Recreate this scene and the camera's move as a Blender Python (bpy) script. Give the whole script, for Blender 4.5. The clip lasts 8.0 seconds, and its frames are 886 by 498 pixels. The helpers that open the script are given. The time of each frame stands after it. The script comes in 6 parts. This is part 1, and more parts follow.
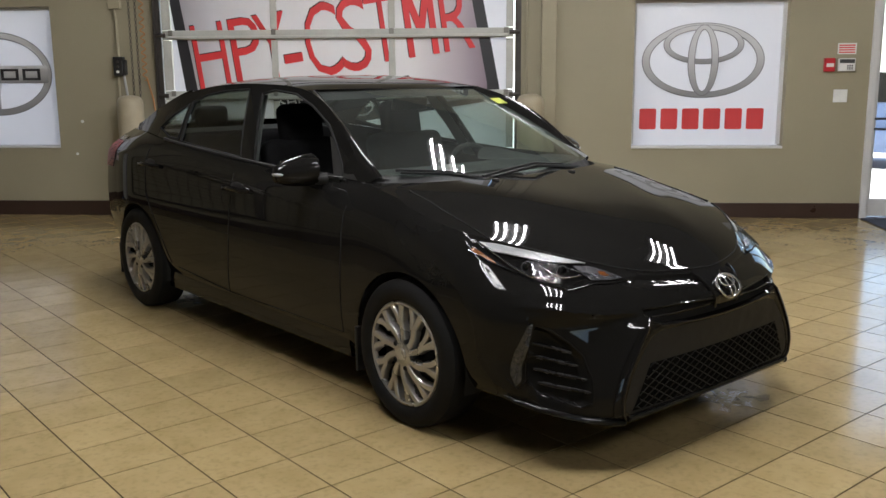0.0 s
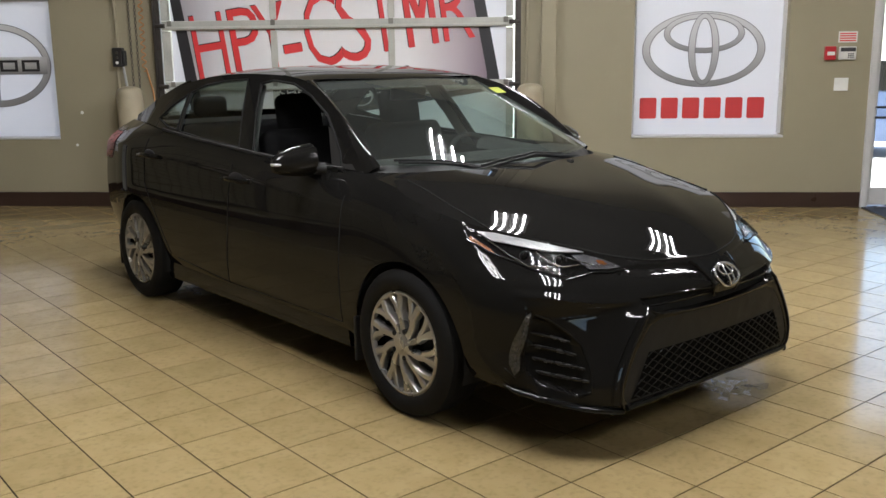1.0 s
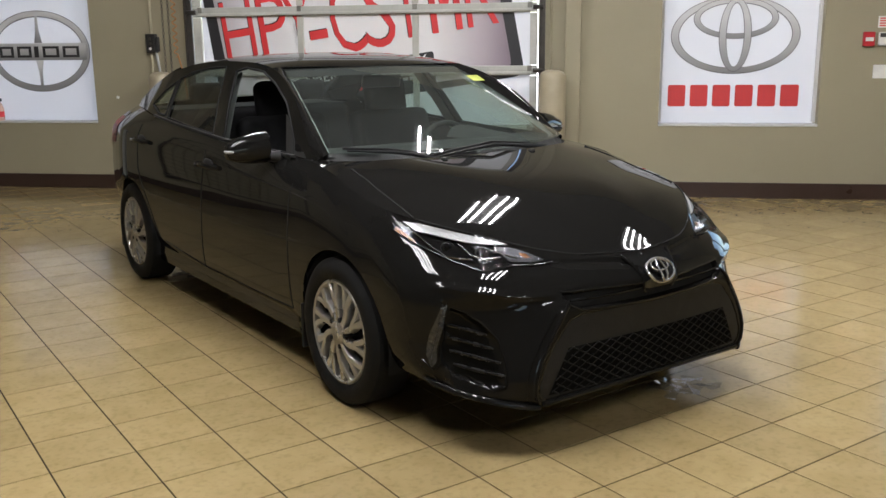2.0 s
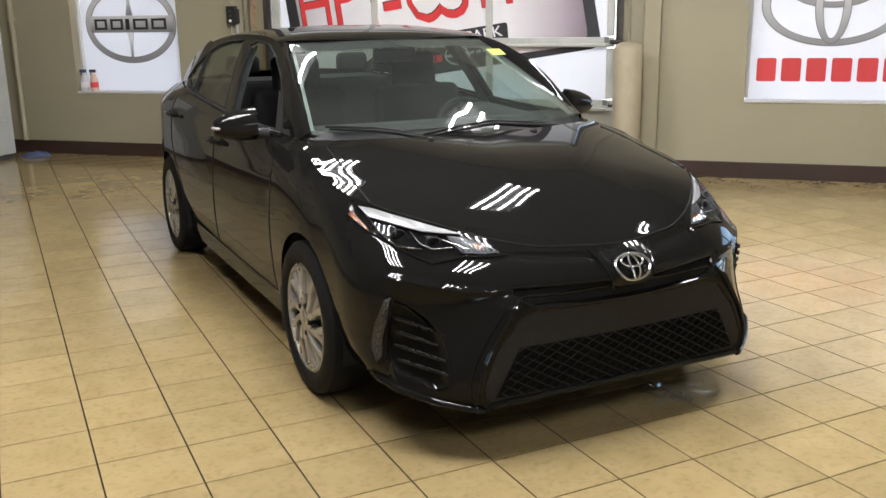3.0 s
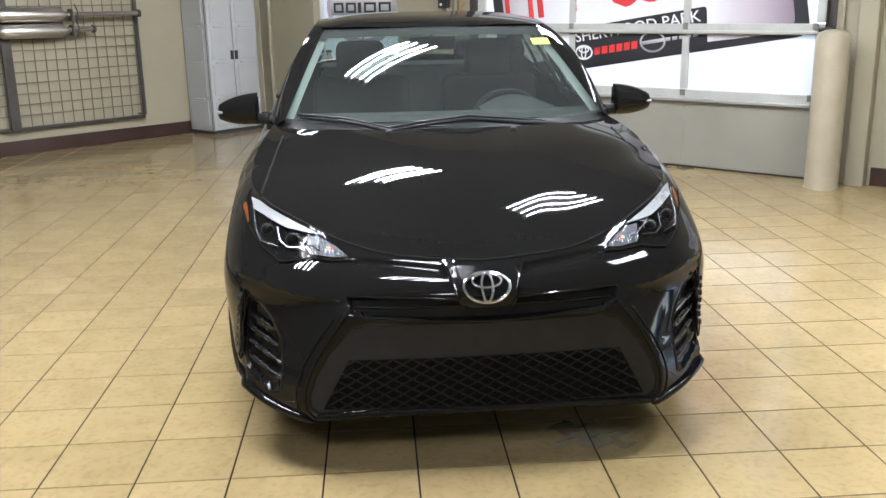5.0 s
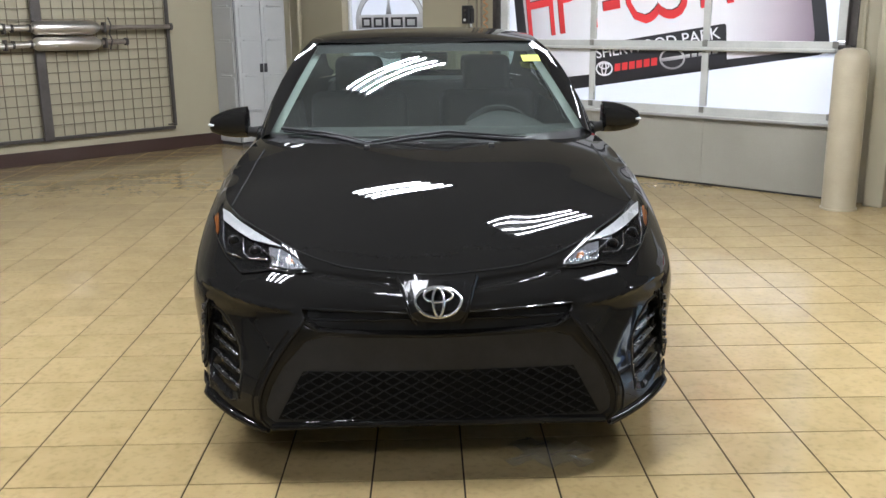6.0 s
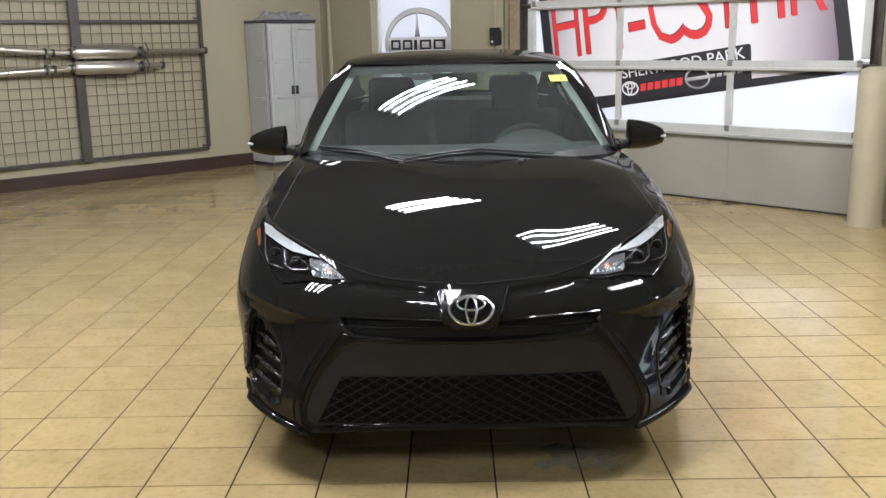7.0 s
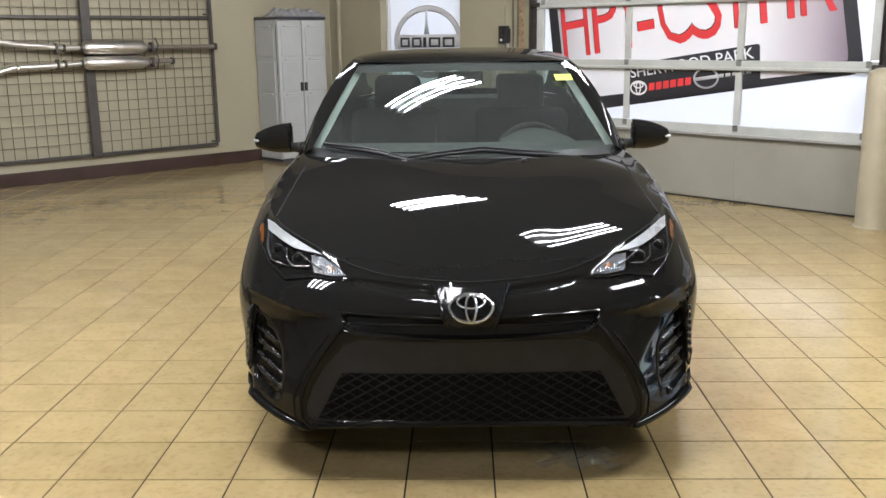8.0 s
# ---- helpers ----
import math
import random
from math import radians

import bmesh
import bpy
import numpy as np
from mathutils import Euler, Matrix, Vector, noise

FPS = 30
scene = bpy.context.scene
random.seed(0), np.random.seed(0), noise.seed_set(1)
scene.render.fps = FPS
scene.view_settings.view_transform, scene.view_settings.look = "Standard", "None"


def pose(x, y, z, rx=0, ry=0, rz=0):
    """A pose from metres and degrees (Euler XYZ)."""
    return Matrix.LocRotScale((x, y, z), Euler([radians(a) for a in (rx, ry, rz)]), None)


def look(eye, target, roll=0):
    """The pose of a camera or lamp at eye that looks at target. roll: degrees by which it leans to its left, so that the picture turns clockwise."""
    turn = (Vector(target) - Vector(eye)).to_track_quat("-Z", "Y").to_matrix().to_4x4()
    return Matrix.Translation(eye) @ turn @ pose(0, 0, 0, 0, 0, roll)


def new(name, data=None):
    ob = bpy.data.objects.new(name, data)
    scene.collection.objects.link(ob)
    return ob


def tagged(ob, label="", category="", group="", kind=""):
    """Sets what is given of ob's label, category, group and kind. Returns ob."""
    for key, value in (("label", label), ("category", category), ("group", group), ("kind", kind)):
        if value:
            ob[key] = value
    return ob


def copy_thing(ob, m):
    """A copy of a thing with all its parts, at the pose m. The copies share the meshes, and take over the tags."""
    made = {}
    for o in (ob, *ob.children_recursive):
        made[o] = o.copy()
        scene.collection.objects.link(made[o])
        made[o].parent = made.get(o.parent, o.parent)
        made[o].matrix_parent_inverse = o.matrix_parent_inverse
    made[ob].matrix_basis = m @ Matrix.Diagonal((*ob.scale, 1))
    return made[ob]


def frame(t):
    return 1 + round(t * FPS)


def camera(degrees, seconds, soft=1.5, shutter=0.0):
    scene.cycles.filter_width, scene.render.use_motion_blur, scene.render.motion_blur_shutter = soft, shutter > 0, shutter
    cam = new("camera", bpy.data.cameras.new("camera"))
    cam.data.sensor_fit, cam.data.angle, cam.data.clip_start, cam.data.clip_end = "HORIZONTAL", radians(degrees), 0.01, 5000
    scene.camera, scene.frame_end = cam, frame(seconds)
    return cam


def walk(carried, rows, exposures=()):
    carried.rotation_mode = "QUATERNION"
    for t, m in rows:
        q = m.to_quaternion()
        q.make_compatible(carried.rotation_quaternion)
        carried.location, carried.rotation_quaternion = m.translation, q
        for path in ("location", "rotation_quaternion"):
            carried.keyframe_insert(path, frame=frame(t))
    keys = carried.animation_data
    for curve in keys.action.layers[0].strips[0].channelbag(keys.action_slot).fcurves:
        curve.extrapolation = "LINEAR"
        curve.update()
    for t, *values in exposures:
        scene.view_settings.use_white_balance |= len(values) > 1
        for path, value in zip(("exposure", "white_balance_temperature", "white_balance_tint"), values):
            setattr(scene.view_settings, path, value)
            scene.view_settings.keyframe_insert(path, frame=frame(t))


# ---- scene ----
cam = camera(51.4, 8.0)
PATH = [
    (0, (-2.909, -2.051, 1.487), (-1.656, -0.541, 1.102), -0.4),
    (0.5, (-2.908, -2.055, 1.485), (-1.655, -0.547, 1.092), -0.5),
    (1, (-2.898, -2.059, 1.482), (-1.65, -0.549, 1.077), -0.6),
    (1.5, (-2.748, -2.158, 1.473), (-1.551, -0.611, 1.056), -1.1),
    (1.7, (-2.613, -2.280, 1.480), (-1.451, -0.708, 1.059), -1.2),
    (2.8, (-1.865, -2.498, 1.505), (-0.96, -0.782, 1.018), 0.1),
    (3, (-1.718, -2.546, 1.496), (-0.875, -0.8, 1.004), -0.9),
    (3.5, (-1.241, -2.741, 1.521), (-0.578, -0.92, 1.027), -1.1),
    (4, (-0.839, -2.703, 1.474), (-0.326, -0.84, 0.957), -1.9),
    (4.3, (-0.604, -2.69, 1.493), (-0.166, -0.821, 0.931), -0.9),
    (4.5, (-0.455, -2.703, 1.48), (-0.095, -0.811, 0.94), -0.6),
    (4.7, (-0.287, -2.768, 1.486), (-0.038, -0.855, 0.955), -0.5),
    (5.8, (0.157, -2.759, 1.506), (0.188, -0.819, 1.024), -1.8),
    (6, (0.202, -2.806, 1.504), (0.233, -0.867, 1.016), -0.7),
    (6.5, (0.227, -2.911, 1.514), (0.193, -0.963, 1.063), -0.6),
    (7, (0.178, -2.951, 1.505), (0.153, -1.001, 1.062), -1.1),
    (7.5, (0.192, -2.965, 1.506), (0.15, -1.015, 1.062), -1.3),
    (8, (0.208, -2.962, 1.509), (0.162, -1.013, 1.061), -0.7),
]
BASE = 2.12
EXPOSURES = [(t, BASE + e, k, 10.0) for t, e, k in ((0.0, -0.02, 6500), (0.5, 0.16, 6500), (1.5, 0.12, 6500), (2.9, 0.60, 6500), (3.5, 0.66, 6500), (4.0, 0.52, 6450), (4.5, 1.00, 5980), (6.0, 0.82, 6020), (6.5, 0.66, 6170), (7.0, 0.78, 6200), (8.0, 0.81, 6250))]
walk(cam, [(t, look(eye, target, roll)) for t, eye, target, roll in PATH], EXPOSURES)

# ---- plan: the door wall runs along da from the corner, the racking wall along -db ----
CORNER = Vector((-1.384, 9.386, 0.0))
ANG_A, ANG_B = -43.88, 43.0
ROOM = pose(CORNER.x, CORNER.y, 0, 0, 0, ANG_A)          # local x along the door wall, local y outwards
RACK = pose(-1.55, 9.545, 0, 0, 0, ANG_B)                # local x towards the corner, local y outwards
CAR = pose(0.213, 0.905, 0.0, 0, 0, 1.0)                 # front axle, car's rear along +y
CEIL = 4.3

world = bpy.data.worlds.new("sky")
scene.world = world
world.use_nodes = True
wn = world.node_tree.nodes
sky = wn.new("ShaderNodeTexSky")
sky.sky_type, sky.sun_disc = "NISHITA", False
sky.sun_elevation, sky.sun_rotation = radians(60), radians(250)
world.node_tree.links.new(sky.outputs[0], wn["Background"].inputs[0])
wn["Background"].inputs[1].default_value = 0.15
sun = new("sun", bpy.data.lights.new("sun", "SUN"))
sun.data.energy, sun.data.angle, sun.data.color = 5.0, radians(0.5), (1.0, 0.95, 0.88)
sun.matrix_world = look((0, 0, 0), ROOM.to_3x3() @ Vector((0.45, 0.2, -0.85)))
TUBE_POWER = 39.0

# ---- materials ----
def node_mat(name):
    m = bpy.data.materials.new(name)
    m.use_nodes = True
    t = m.node_tree
    return m, t, t.nodes["Principled BSDF"]


def surf(name, col, rough=0.5, metal=0.0, var=0.12, scale=8.0, fine=120.0, bump=0.02, coat=0.0, spec=0.5, rvar=0.08):
    """A painted, moulded or metal surface with colour and gloss varied at two scales and fine relief."""
    m, t, b = node_mat(name)
    n, l = t.nodes, t.links
    tc = n.new("ShaderNodeTexCoord")
    big, small = n.new("ShaderNodeTexNoise"), n.new("ShaderNodeTexNoise")
    big.inputs["Scale"].default_value, big.inputs["Detail"].default_value = scale, 4
    small.inputs["Scale"].default_value, small.inputs["Detail"].default_value = fine, 2
    l.new(tc.outputs["Object"], big.inputs["Vector"]), l.new(tc.outputs["Object"], small.inputs["Vector"])
    add = n.new("ShaderNodeMath")
    add.operation = "MULTIPLY_ADD"
    add.inputs[1].default_value = 0.35
    l.new(small.outputs[0], add.inputs[0]), l.new(big.outputs[0], add.inputs[2])
    ramp = n.new("ShaderNodeMapRange")
    ramp.inputs[1].default_value, ramp.inputs[2].default_value = 0.4, 0.95
    ramp.inputs[3].default_value, ramp.inputs[4].default_value = 1 - var, 1 + var
    l.new(add.outputs[0], ramp.inputs[0])
    mul = n.new("ShaderNodeVectorMath")
    mul.operation = "SCALE"
    mul.inputs[0].default_value = col
    l.new(ramp.outputs[0], mul.inputs["Scale"])
    l.new(mul.outputs[0], b.inputs["Base Color"])
    rr = n.new("ShaderNodeMapRange")
    rr.inputs[1].default_value, rr.inputs[2].default_value = 0.3, 0.7
    rr.inputs[3].default_value, rr.inputs[4].default_value = max(0.02, rough - rvar), min(1, rough + rvar)
    l.new(big.outputs[0], rr.inputs[0]), l.new(rr.outputs[0], b.inputs["Roughness"])
    b.inputs["Metallic"].default_value = metal
    b.inputs["Specular IOR Level"].default_value = spec
    b.inputs["Coat Weight"].default_value = coat
    b.inputs["Coat Roughness"].default_value = 0.03
    if bump:
        bp = n.new("ShaderNodeBump")
        bp.inputs["Strength"].default_value, bp.inputs["Distance"].default_value = bump, 0.01
        l.new(small.outputs[0], bp.inputs["Height"]), l.new(bp.outputs[0], b.inputs["Normal"])
    return m


def glass(name, tint, gloss=1.0, face=0.05, haze=0.0):
    """A thin clear pane: tinted straight-through light and a gloss that grows towards grazing angles."""
    m, t, b = node_mat(name)
    n, l = t.nodes, t.links
    n.remove(b)
    tr, gl, mix, lw = (n.new("ShaderNode" + k) for k in ("BsdfTransparent", "BsdfGlossy", "MixShader", "LayerWeight"))
    tr.inputs[0].default_value = (*tint, 1)
    gl.inputs["Roughness"].default_value = 0.015
    gl.inputs[0].default_value = (gloss, gloss, gloss, 1)
    lw.inputs[0].default_value = 0.5
    p5, ma = n.new("ShaderNodeMath"), n.new("ShaderNodeMath")
    p5.operation, ma.operation = "POWER", "MULTIPLY_ADD"
    p5.inputs[1].default_value = 5.0
    ma.inputs[1].default_value, ma.inputs[2].default_value = 0.92, face
    l.new(lw.outputs["Facing"], p5.inputs[0]), l.new(p5.outputs[0], ma.inputs[0])
    l.new(ma.outputs[0], mix.inputs[0]), l.new(tr.outputs[0], mix.inputs[1]), l.new(gl.outputs[0], mix.inputs[2])
    last = mix
    if haze:
        # a thin pale diffuse film mixed in as painted haze, uneven over the pane
        df, dm, nz, mr, tc = (n.new("ShaderNode" + k) for k in ("BsdfDiffuse", "MixShader", "TexNoise", "MapRange", "TexCoord"))
        df.inputs[0].default_value = (0.50, 0.54, 0.51, 1)
        nz.inputs["Scale"].default_value, nz.inputs["Detail"].default_value = 3.0, 5
        mr.inputs[1].default_value, mr.inputs[2].default_value = 0.3, 0.7
        mr.inputs[3].default_value, mr.inputs[4].default_value = haze * 0.7, haze * 1.3
        l.new(tc.outputs["Object"], nz.inputs["Vector"]), l.new(nz.outputs[0], mr.inputs[0])
        l.new(mr.outputs[0], dm.inputs[0]), l.new(mix.outputs[0], dm.inputs[1]), l.new(df.outputs[0], dm.inputs[2])
        last = dm
    l.new(last.outputs[0], n["Material Output"].inputs[0])
    return m


def glow(name, col, power):
    m, t, b = node_mat(name)
    b.inputs["Emission Color"].default_value = (*col, 1)
    b.inputs["Emission Strength"].default_value = power
    b.inputs["Base Color"].default_value = (0.8, 0.8, 0.8, 1)
    return m


def tile_mat():
    """Glazed ceramic floor tile: beige, cloudy, each one a little different."""
    m, t, b = node_mat("floor_tile_glaze")
    n, l = t.nodes, t.links
    geo, info = n.new("ShaderNodeNewGeometry"), n.new("ShaderNodeObjectInfo")
    rnd = n.new("ShaderNodeMath")
    rnd.operation = "ADD"
    l.new(info.outputs["Random"], rnd.inputs[0]), l.new(geo.outputs["Random Per Island"], rnd.inputs[1])
    fr = n.new("ShaderNodeMath")
    fr.operation = "FRACT"
    l.new(rnd.outputs[0], fr.inputs[0])
    shift = n.new("ShaderNodeVectorMath")
    shift.operation = "MULTIPLY_ADD"
    shift.inputs[1].default_value = (1, 1, 1)
    comb = n.new("ShaderNodeCombineXYZ")
    m7 = n.new("ShaderNodeMath")
    m7.operation = "MULTIPLY"
    m7.inputs[1].default_value = 40.0
    l.new(fr.outputs[0], m7.inputs[0]), l.new(m7.outputs[0], comb.inputs[2])
    l.new(geo.outputs["Position"], shift.inputs[0]), l.new(comb.outputs[0], shift.inputs[2])
    big, mid, small = (n.new("ShaderNodeTexNoise") for _ in range(3))
    for k, s, d in ((big, 7.0, 5), (mid, 38.0, 4), (small, 160.0, 2)):
        k.inputs["Scale"].default_value, k.inputs["Detail"].default_value = s, d
        l.new(shift.outputs[0], k.inputs["Vector"])
    ramp = n.new("ShaderNodeValToRGB")
    e = ramp.color_ramp.elements
    e[0].position, e[0].color = 0.28, (0.286, 0.211, 0.099, 1)
    e[1].position, e[1].color = 0.66, (0.326, 0.246, 0.121, 1)
    l.new(big.outputs[0], ramp.inputs[0])
    spots = n.new("ShaderNodeMapRange")
    spots.inputs[1].default_value, spots.inputs[2].default_value = 0.50, 0.74
    spots.inputs[3].default_value, spots.inputs[4].default_value = 1.02, 0.84
    l.new(mid.outputs[0], spots.inputs[0])
    tone = n.new("ShaderNodeMapRange")
    tone.inputs[3].default_value, tone.inputs[4].default_value = 0.93, 1.06
    l.new(fr.outputs[0], tone.inputs[0])
    prod = n.new("ShaderNodeMath")
    prod.operation = "MULTIPLY"
    l.new(spots.outputs[0], prod.inputs[0]), l.new(tone.outputs[0], prod.inputs[1])
    sc = n.new("ShaderNodeVectorMath")
    sc.operation = "SCALE"
    l.new(ramp.outputs[0], sc.inputs[0]), l.new(prod.outputs[0], sc.inputs["Scale"])
    l.new(sc.outputs[0], b.inputs["Base Color"])
    rg = n.new("ShaderNodeMapRange")
    rg.inputs[1].default_value, rg.inputs[2].default_value = 0.3, 0.7
    rg.inputs[3].default_value, rg.inputs[4].default_value = 0.115, 0.145
    l.new(mid.outputs[0], rg.inputs[0]), l.new(rg.outputs[0], b.inputs["Roughness"])
    b.inputs["Specular IOR Level"].default_value = 0.42
    return m


TILE = tile_mat()
GROUT = surf("dark_grout", (0.014, 0.009, 0.006), 0.9, bump=0.2, spec=0.05)
WALLP = surf("olive_tan_wall_paint", (0.298, 0.266, 0.182), 0.6, var=0.05, scale=1.5, fine=300, bump=0.06)
CEILP = surf("dark_grey_ceiling_paint", (0.085, 0.085, 0.084), 0.8, scale=1.0, bump=0.05)
BASEB = surf("dark_brown_baseboard", (0.040, 0.022, 0.017), 0.35, var=0.15, scale=3)
def film(name, col):
    """Printed window film: mostly diffuse, with some daylight coming through."""
    m, t, b = node_mat(name)
    n, l = t.nodes, t.links
    tr, mix = n.new("ShaderNodeBsdfTranslucent"), n.new("ShaderNodeMixShader")
    tr.inputs[0].default_value = (*col, 1)
    b.inputs["Base Color"].default_value = (*col, 1)
    b.inputs["Roughness"].default_value = 0.35
    mix.inputs[0].default_value = 0.33
    l.new(b.outputs[0], mix.inputs[1]), l.new(tr.outputs[0], mix.inputs[2])
    l.new(mix.outputs[0], n["Material Output"].inputs[0])
    return m


FILM = film("white_window_film", (0.82, 0.82, 0.84))
FILM_OLD = surf("white_print", (0.80, 0.80, 0.82), 0.4, var=0.02, scale=1.0, bump=0.0)
FRAMEW = surf("off_white_frame", (0.56, 0.56, 0.56), 0.4, var=0.05)
DOORP = surf("weathered_door_aluminium", (0.45, 0.455, 0.42), 0.42, var=0.12, scale=5, fine=60)
DOORG = surf("grey_door_panel", (0.265, 0.252, 0.21), 0.5, var=0.12, scale=1.6)
RED = surf("red_print", (0.66, 0.045, 0.05), 0.45, var=0.03, bump=0)
REDTOY = surf("red_letter_print", (0.60, 0.05, 0.055), 0.45, var=0.03, bump=0)
INK = surf("black_print", (0.022, 0.022, 0.026), 0.45, var=0.05, bump=0)
SILVERD = surf("dark_silver_print", (0.20, 0.20, 0.21), 0.4, var=0.3, scale=3, bump=0)
def metal_print(name, low, high):
    """Printed picture of polished metal, pale at the top and darker below."""
    m, t, b = node_mat(name)
    n, l = t.nodes, t.links
    tc, sx, rp = n.new("ShaderNodeTexCoord"), n.new("ShaderNodeSeparateXYZ"), n.new("ShaderNodeValToRGB")
    l.new(tc.outputs["Generated"], sx.inputs[0]), l.new(sx.outputs[2], rp.inputs[0])
    e = rp.color_ramp.elements
    e[0].position, e[0].color = 0.05, (low, low, low * 1.04, 1)
    e[1].position, e[1].color = 0.75, (high, high, high * 1.01, 1)
    l.new(rp.outputs[0], b.inputs["Base Color"])
    b.inputs["Roughness"].default_value = 0.4
    return m


SILVERL = metal_print("pale_silver_print", 0.26, 0.60)
BOLL = surf("tan_bollard_paint", (0.35, 0.305, 0.215), 0.5, var=0.1, scale=6)
STEELD = surf("dark_steel", (0.065, 0.058, 0.052), 0.45, metal=0.5, var=0.25, scale=12)
WIRE = surf("rusty_wire", (0.105, 0.083, 0.050), 0.6, metal=0.1, var=0.2)
PIPE = surf("stainless_pipe", (0.55, 0.52, 0.47), 0.34, metal=0.9, var=0.06, scale=10)
LAMPH = surf("dark_lamp_pan", (0.02, 0.02, 0.02), 0.7, spec=0.05)
LAMPG = surf("grey_lamp_housing", (0.09, 0.09, 0.09), 0.7, spec=0.1)
CABG = surf("grey_plastic_cabinet", (0.38, 0.385, 0.375), 0.5, var=0.05, scale=4)
CABD = surf("charcoal_plastic", (0.045, 0.045, 0.05), 0.45)
BAG = surf("clear_dust_bag", (0.30, 0.30, 0.32), 0.22, var=0.3, scale=20)
# the pale diffuse film is mixed in to brighten the sheet
SHEETP = glass("thin_clear_plastic", (0.93, 0.93, 0.92), 0.7, face=0.10, haze=0.12)
BLACKP = surf("black_plastic", (0.016, 0.016, 0.017), 0.4, var=0.2)
STRUT = surf("bright_galvanised_steel", (0.36, 0.36, 0.34), 0.45, metal=0.3, var=0.04)
HINGE = surf("galvanised_hinge", (0.24, 0.235, 0.21), 0.4, metal=0.5, var=0.2)
PIPED = surf("rusty_pipe", (0.22, 0.19, 0.16), 0.45, metal=0.7, var=0.25, scale=14)
WHITEP = surf("white_plastic", (0.72, 0.72, 0.70), 0.4)
REDP = surf("red_alarm_plastic", (0.45, 0.02, 0.03), 0.35)
ORANGE = surf("orange_cord", (0.45, 0.20, 0.07), 0.6)
BLUEC = surf("blue_cloth", (0.05, 0.07, 0.14), 0.8)
TUBE = glow("fluorescent_tube", (1.0, 0.99, 1.0), TUBE_POWER)

# ---- mesh helpers ----
def face_out(bm, inside):
    """Turns each loose piece so that it faces away from a point inside."""
    left = set(bm.faces)
    while left:
        todo, piece = [left.pop()], []
        while todo:
            f = todo.pop()
            piece.append(f)
            for e in f.edges:
                for g in e.link_faces:
                    if g in left:
                        left.discard(g)
                        todo.append(g)
        if sum(f.calc_area() * f.normal.dot(f.calc_center_median() - inside) for f in piece) < 0:
            bmesh.ops.reverse_faces(bm, faces=piece)


INSIDE = []


def link_bm(bm, name, mat, smooth=False):
    me = bpy.data.meshes.new(name)
    bmesh.ops.recalc_face_normals(bm, faces=bm.faces)
    if INSIDE:
        bm.normal_update()
        face_out(bm, INSIDE[0])
    bm.to_mesh(me)
    bm.free()
    me.materials.append(mat)
    if smooth:
        me.polygons.foreach_set("use_smooth", [True] * len(me.polygons))
        me.set_sharp_from_angle(angle=radians(40))
    return me


def part(name, bm, mat, parent, label="", smooth=False):
    ob = new(name, link_bm(bm, name, mat, smooth))
    ob.parent = parent
    if label:
        ob["label"] = label
    return ob


def solo(name, bm, mat, m, label, category, kind="", group="", smooth=False):
    ob = new(name, link_bm(bm, name, mat, smooth))
    ob.matrix_basis = m
    return tagged(ob, label, category, group, kind)


def thing(name, m, label, category, group="", kind=""):
    ob = new(name)
    ob.empty_display_size = 0.1
    ob.matrix_basis = m
    return tagged(ob, label, category, group, kind)


def box(bm, x0, x1, y0, y1, z0, z1, bevel=0.0, seg=2):
    r = bmesh.ops.create_cube(bm, size=1)
    vs = r["verts"]
    for v in vs:
        v.co = Vector((x0 + (v.co.x + 0.5) * (x1 - x0), y0 + (v.co.y + 0.5) * (y1 - y0), z0 + (v.co.z + 0.5) * (z1 - z0)))
    if bevel:
        es = list({e for v in vs for e in v.link_edges})
        bmesh.ops.bevel(bm, geom=es, offset=bevel, segments=seg, affect="EDGES", profile=0.5)
    return bm


def bx(*a, **k):
    return box(bmesh.new(), *a, **k)


def tube(bm, pts, r, n=10, cap=True):
    """A round bar along a line of points; r may be one radius or one for each point."""
    pts = [Vector(p) for p in pts]
    rs = r if isinstance(r, (list, tuple)) else [r] * len(pts)
    rings, up = [], None
    for i, p in enumerate(pts):
        d = (pts[min(i + 1, len(pts) - 1)] - pts[max(i - 1, 0)]).normalized()
        if up is None:
            up = d.orthogonal().normalized()
        side = d.cross(up).normalized()
        up = side.cross(d).normalized()
        rings.append([bm.verts.new(p + rs[i] * (math.cos(a) * side + math.sin(a) * up)) for a in (2 * math.pi * k / n for k in range(n))])
    for a, b in zip(rings, rings[1:]):
        for k in range(n):
            bm.faces.new((a[k], a[(k + 1) % n], b[(k + 1) % n], b[k]))
    if cap:
        bm.faces.new(rings[0]), bm.faces.new(rings[-1])
    return bm


def slab(bm, pts, y0, y1):
    """A flat plate of the outline pts (x, z), from depth y0 to y1."""
    a = [bm.verts.new((x, y0, z)) for x, z in pts]
    b = [bm.verts.new((x, y1, z)) for x, z in pts]
    n = len(pts)
    bm.faces.new(a), bm.faces.new(b[::-1])
    for i in range(n):
        bm.faces.new((a[i], b[i], b[(i + 1) % n], a[(i + 1) % n]))
    return bm


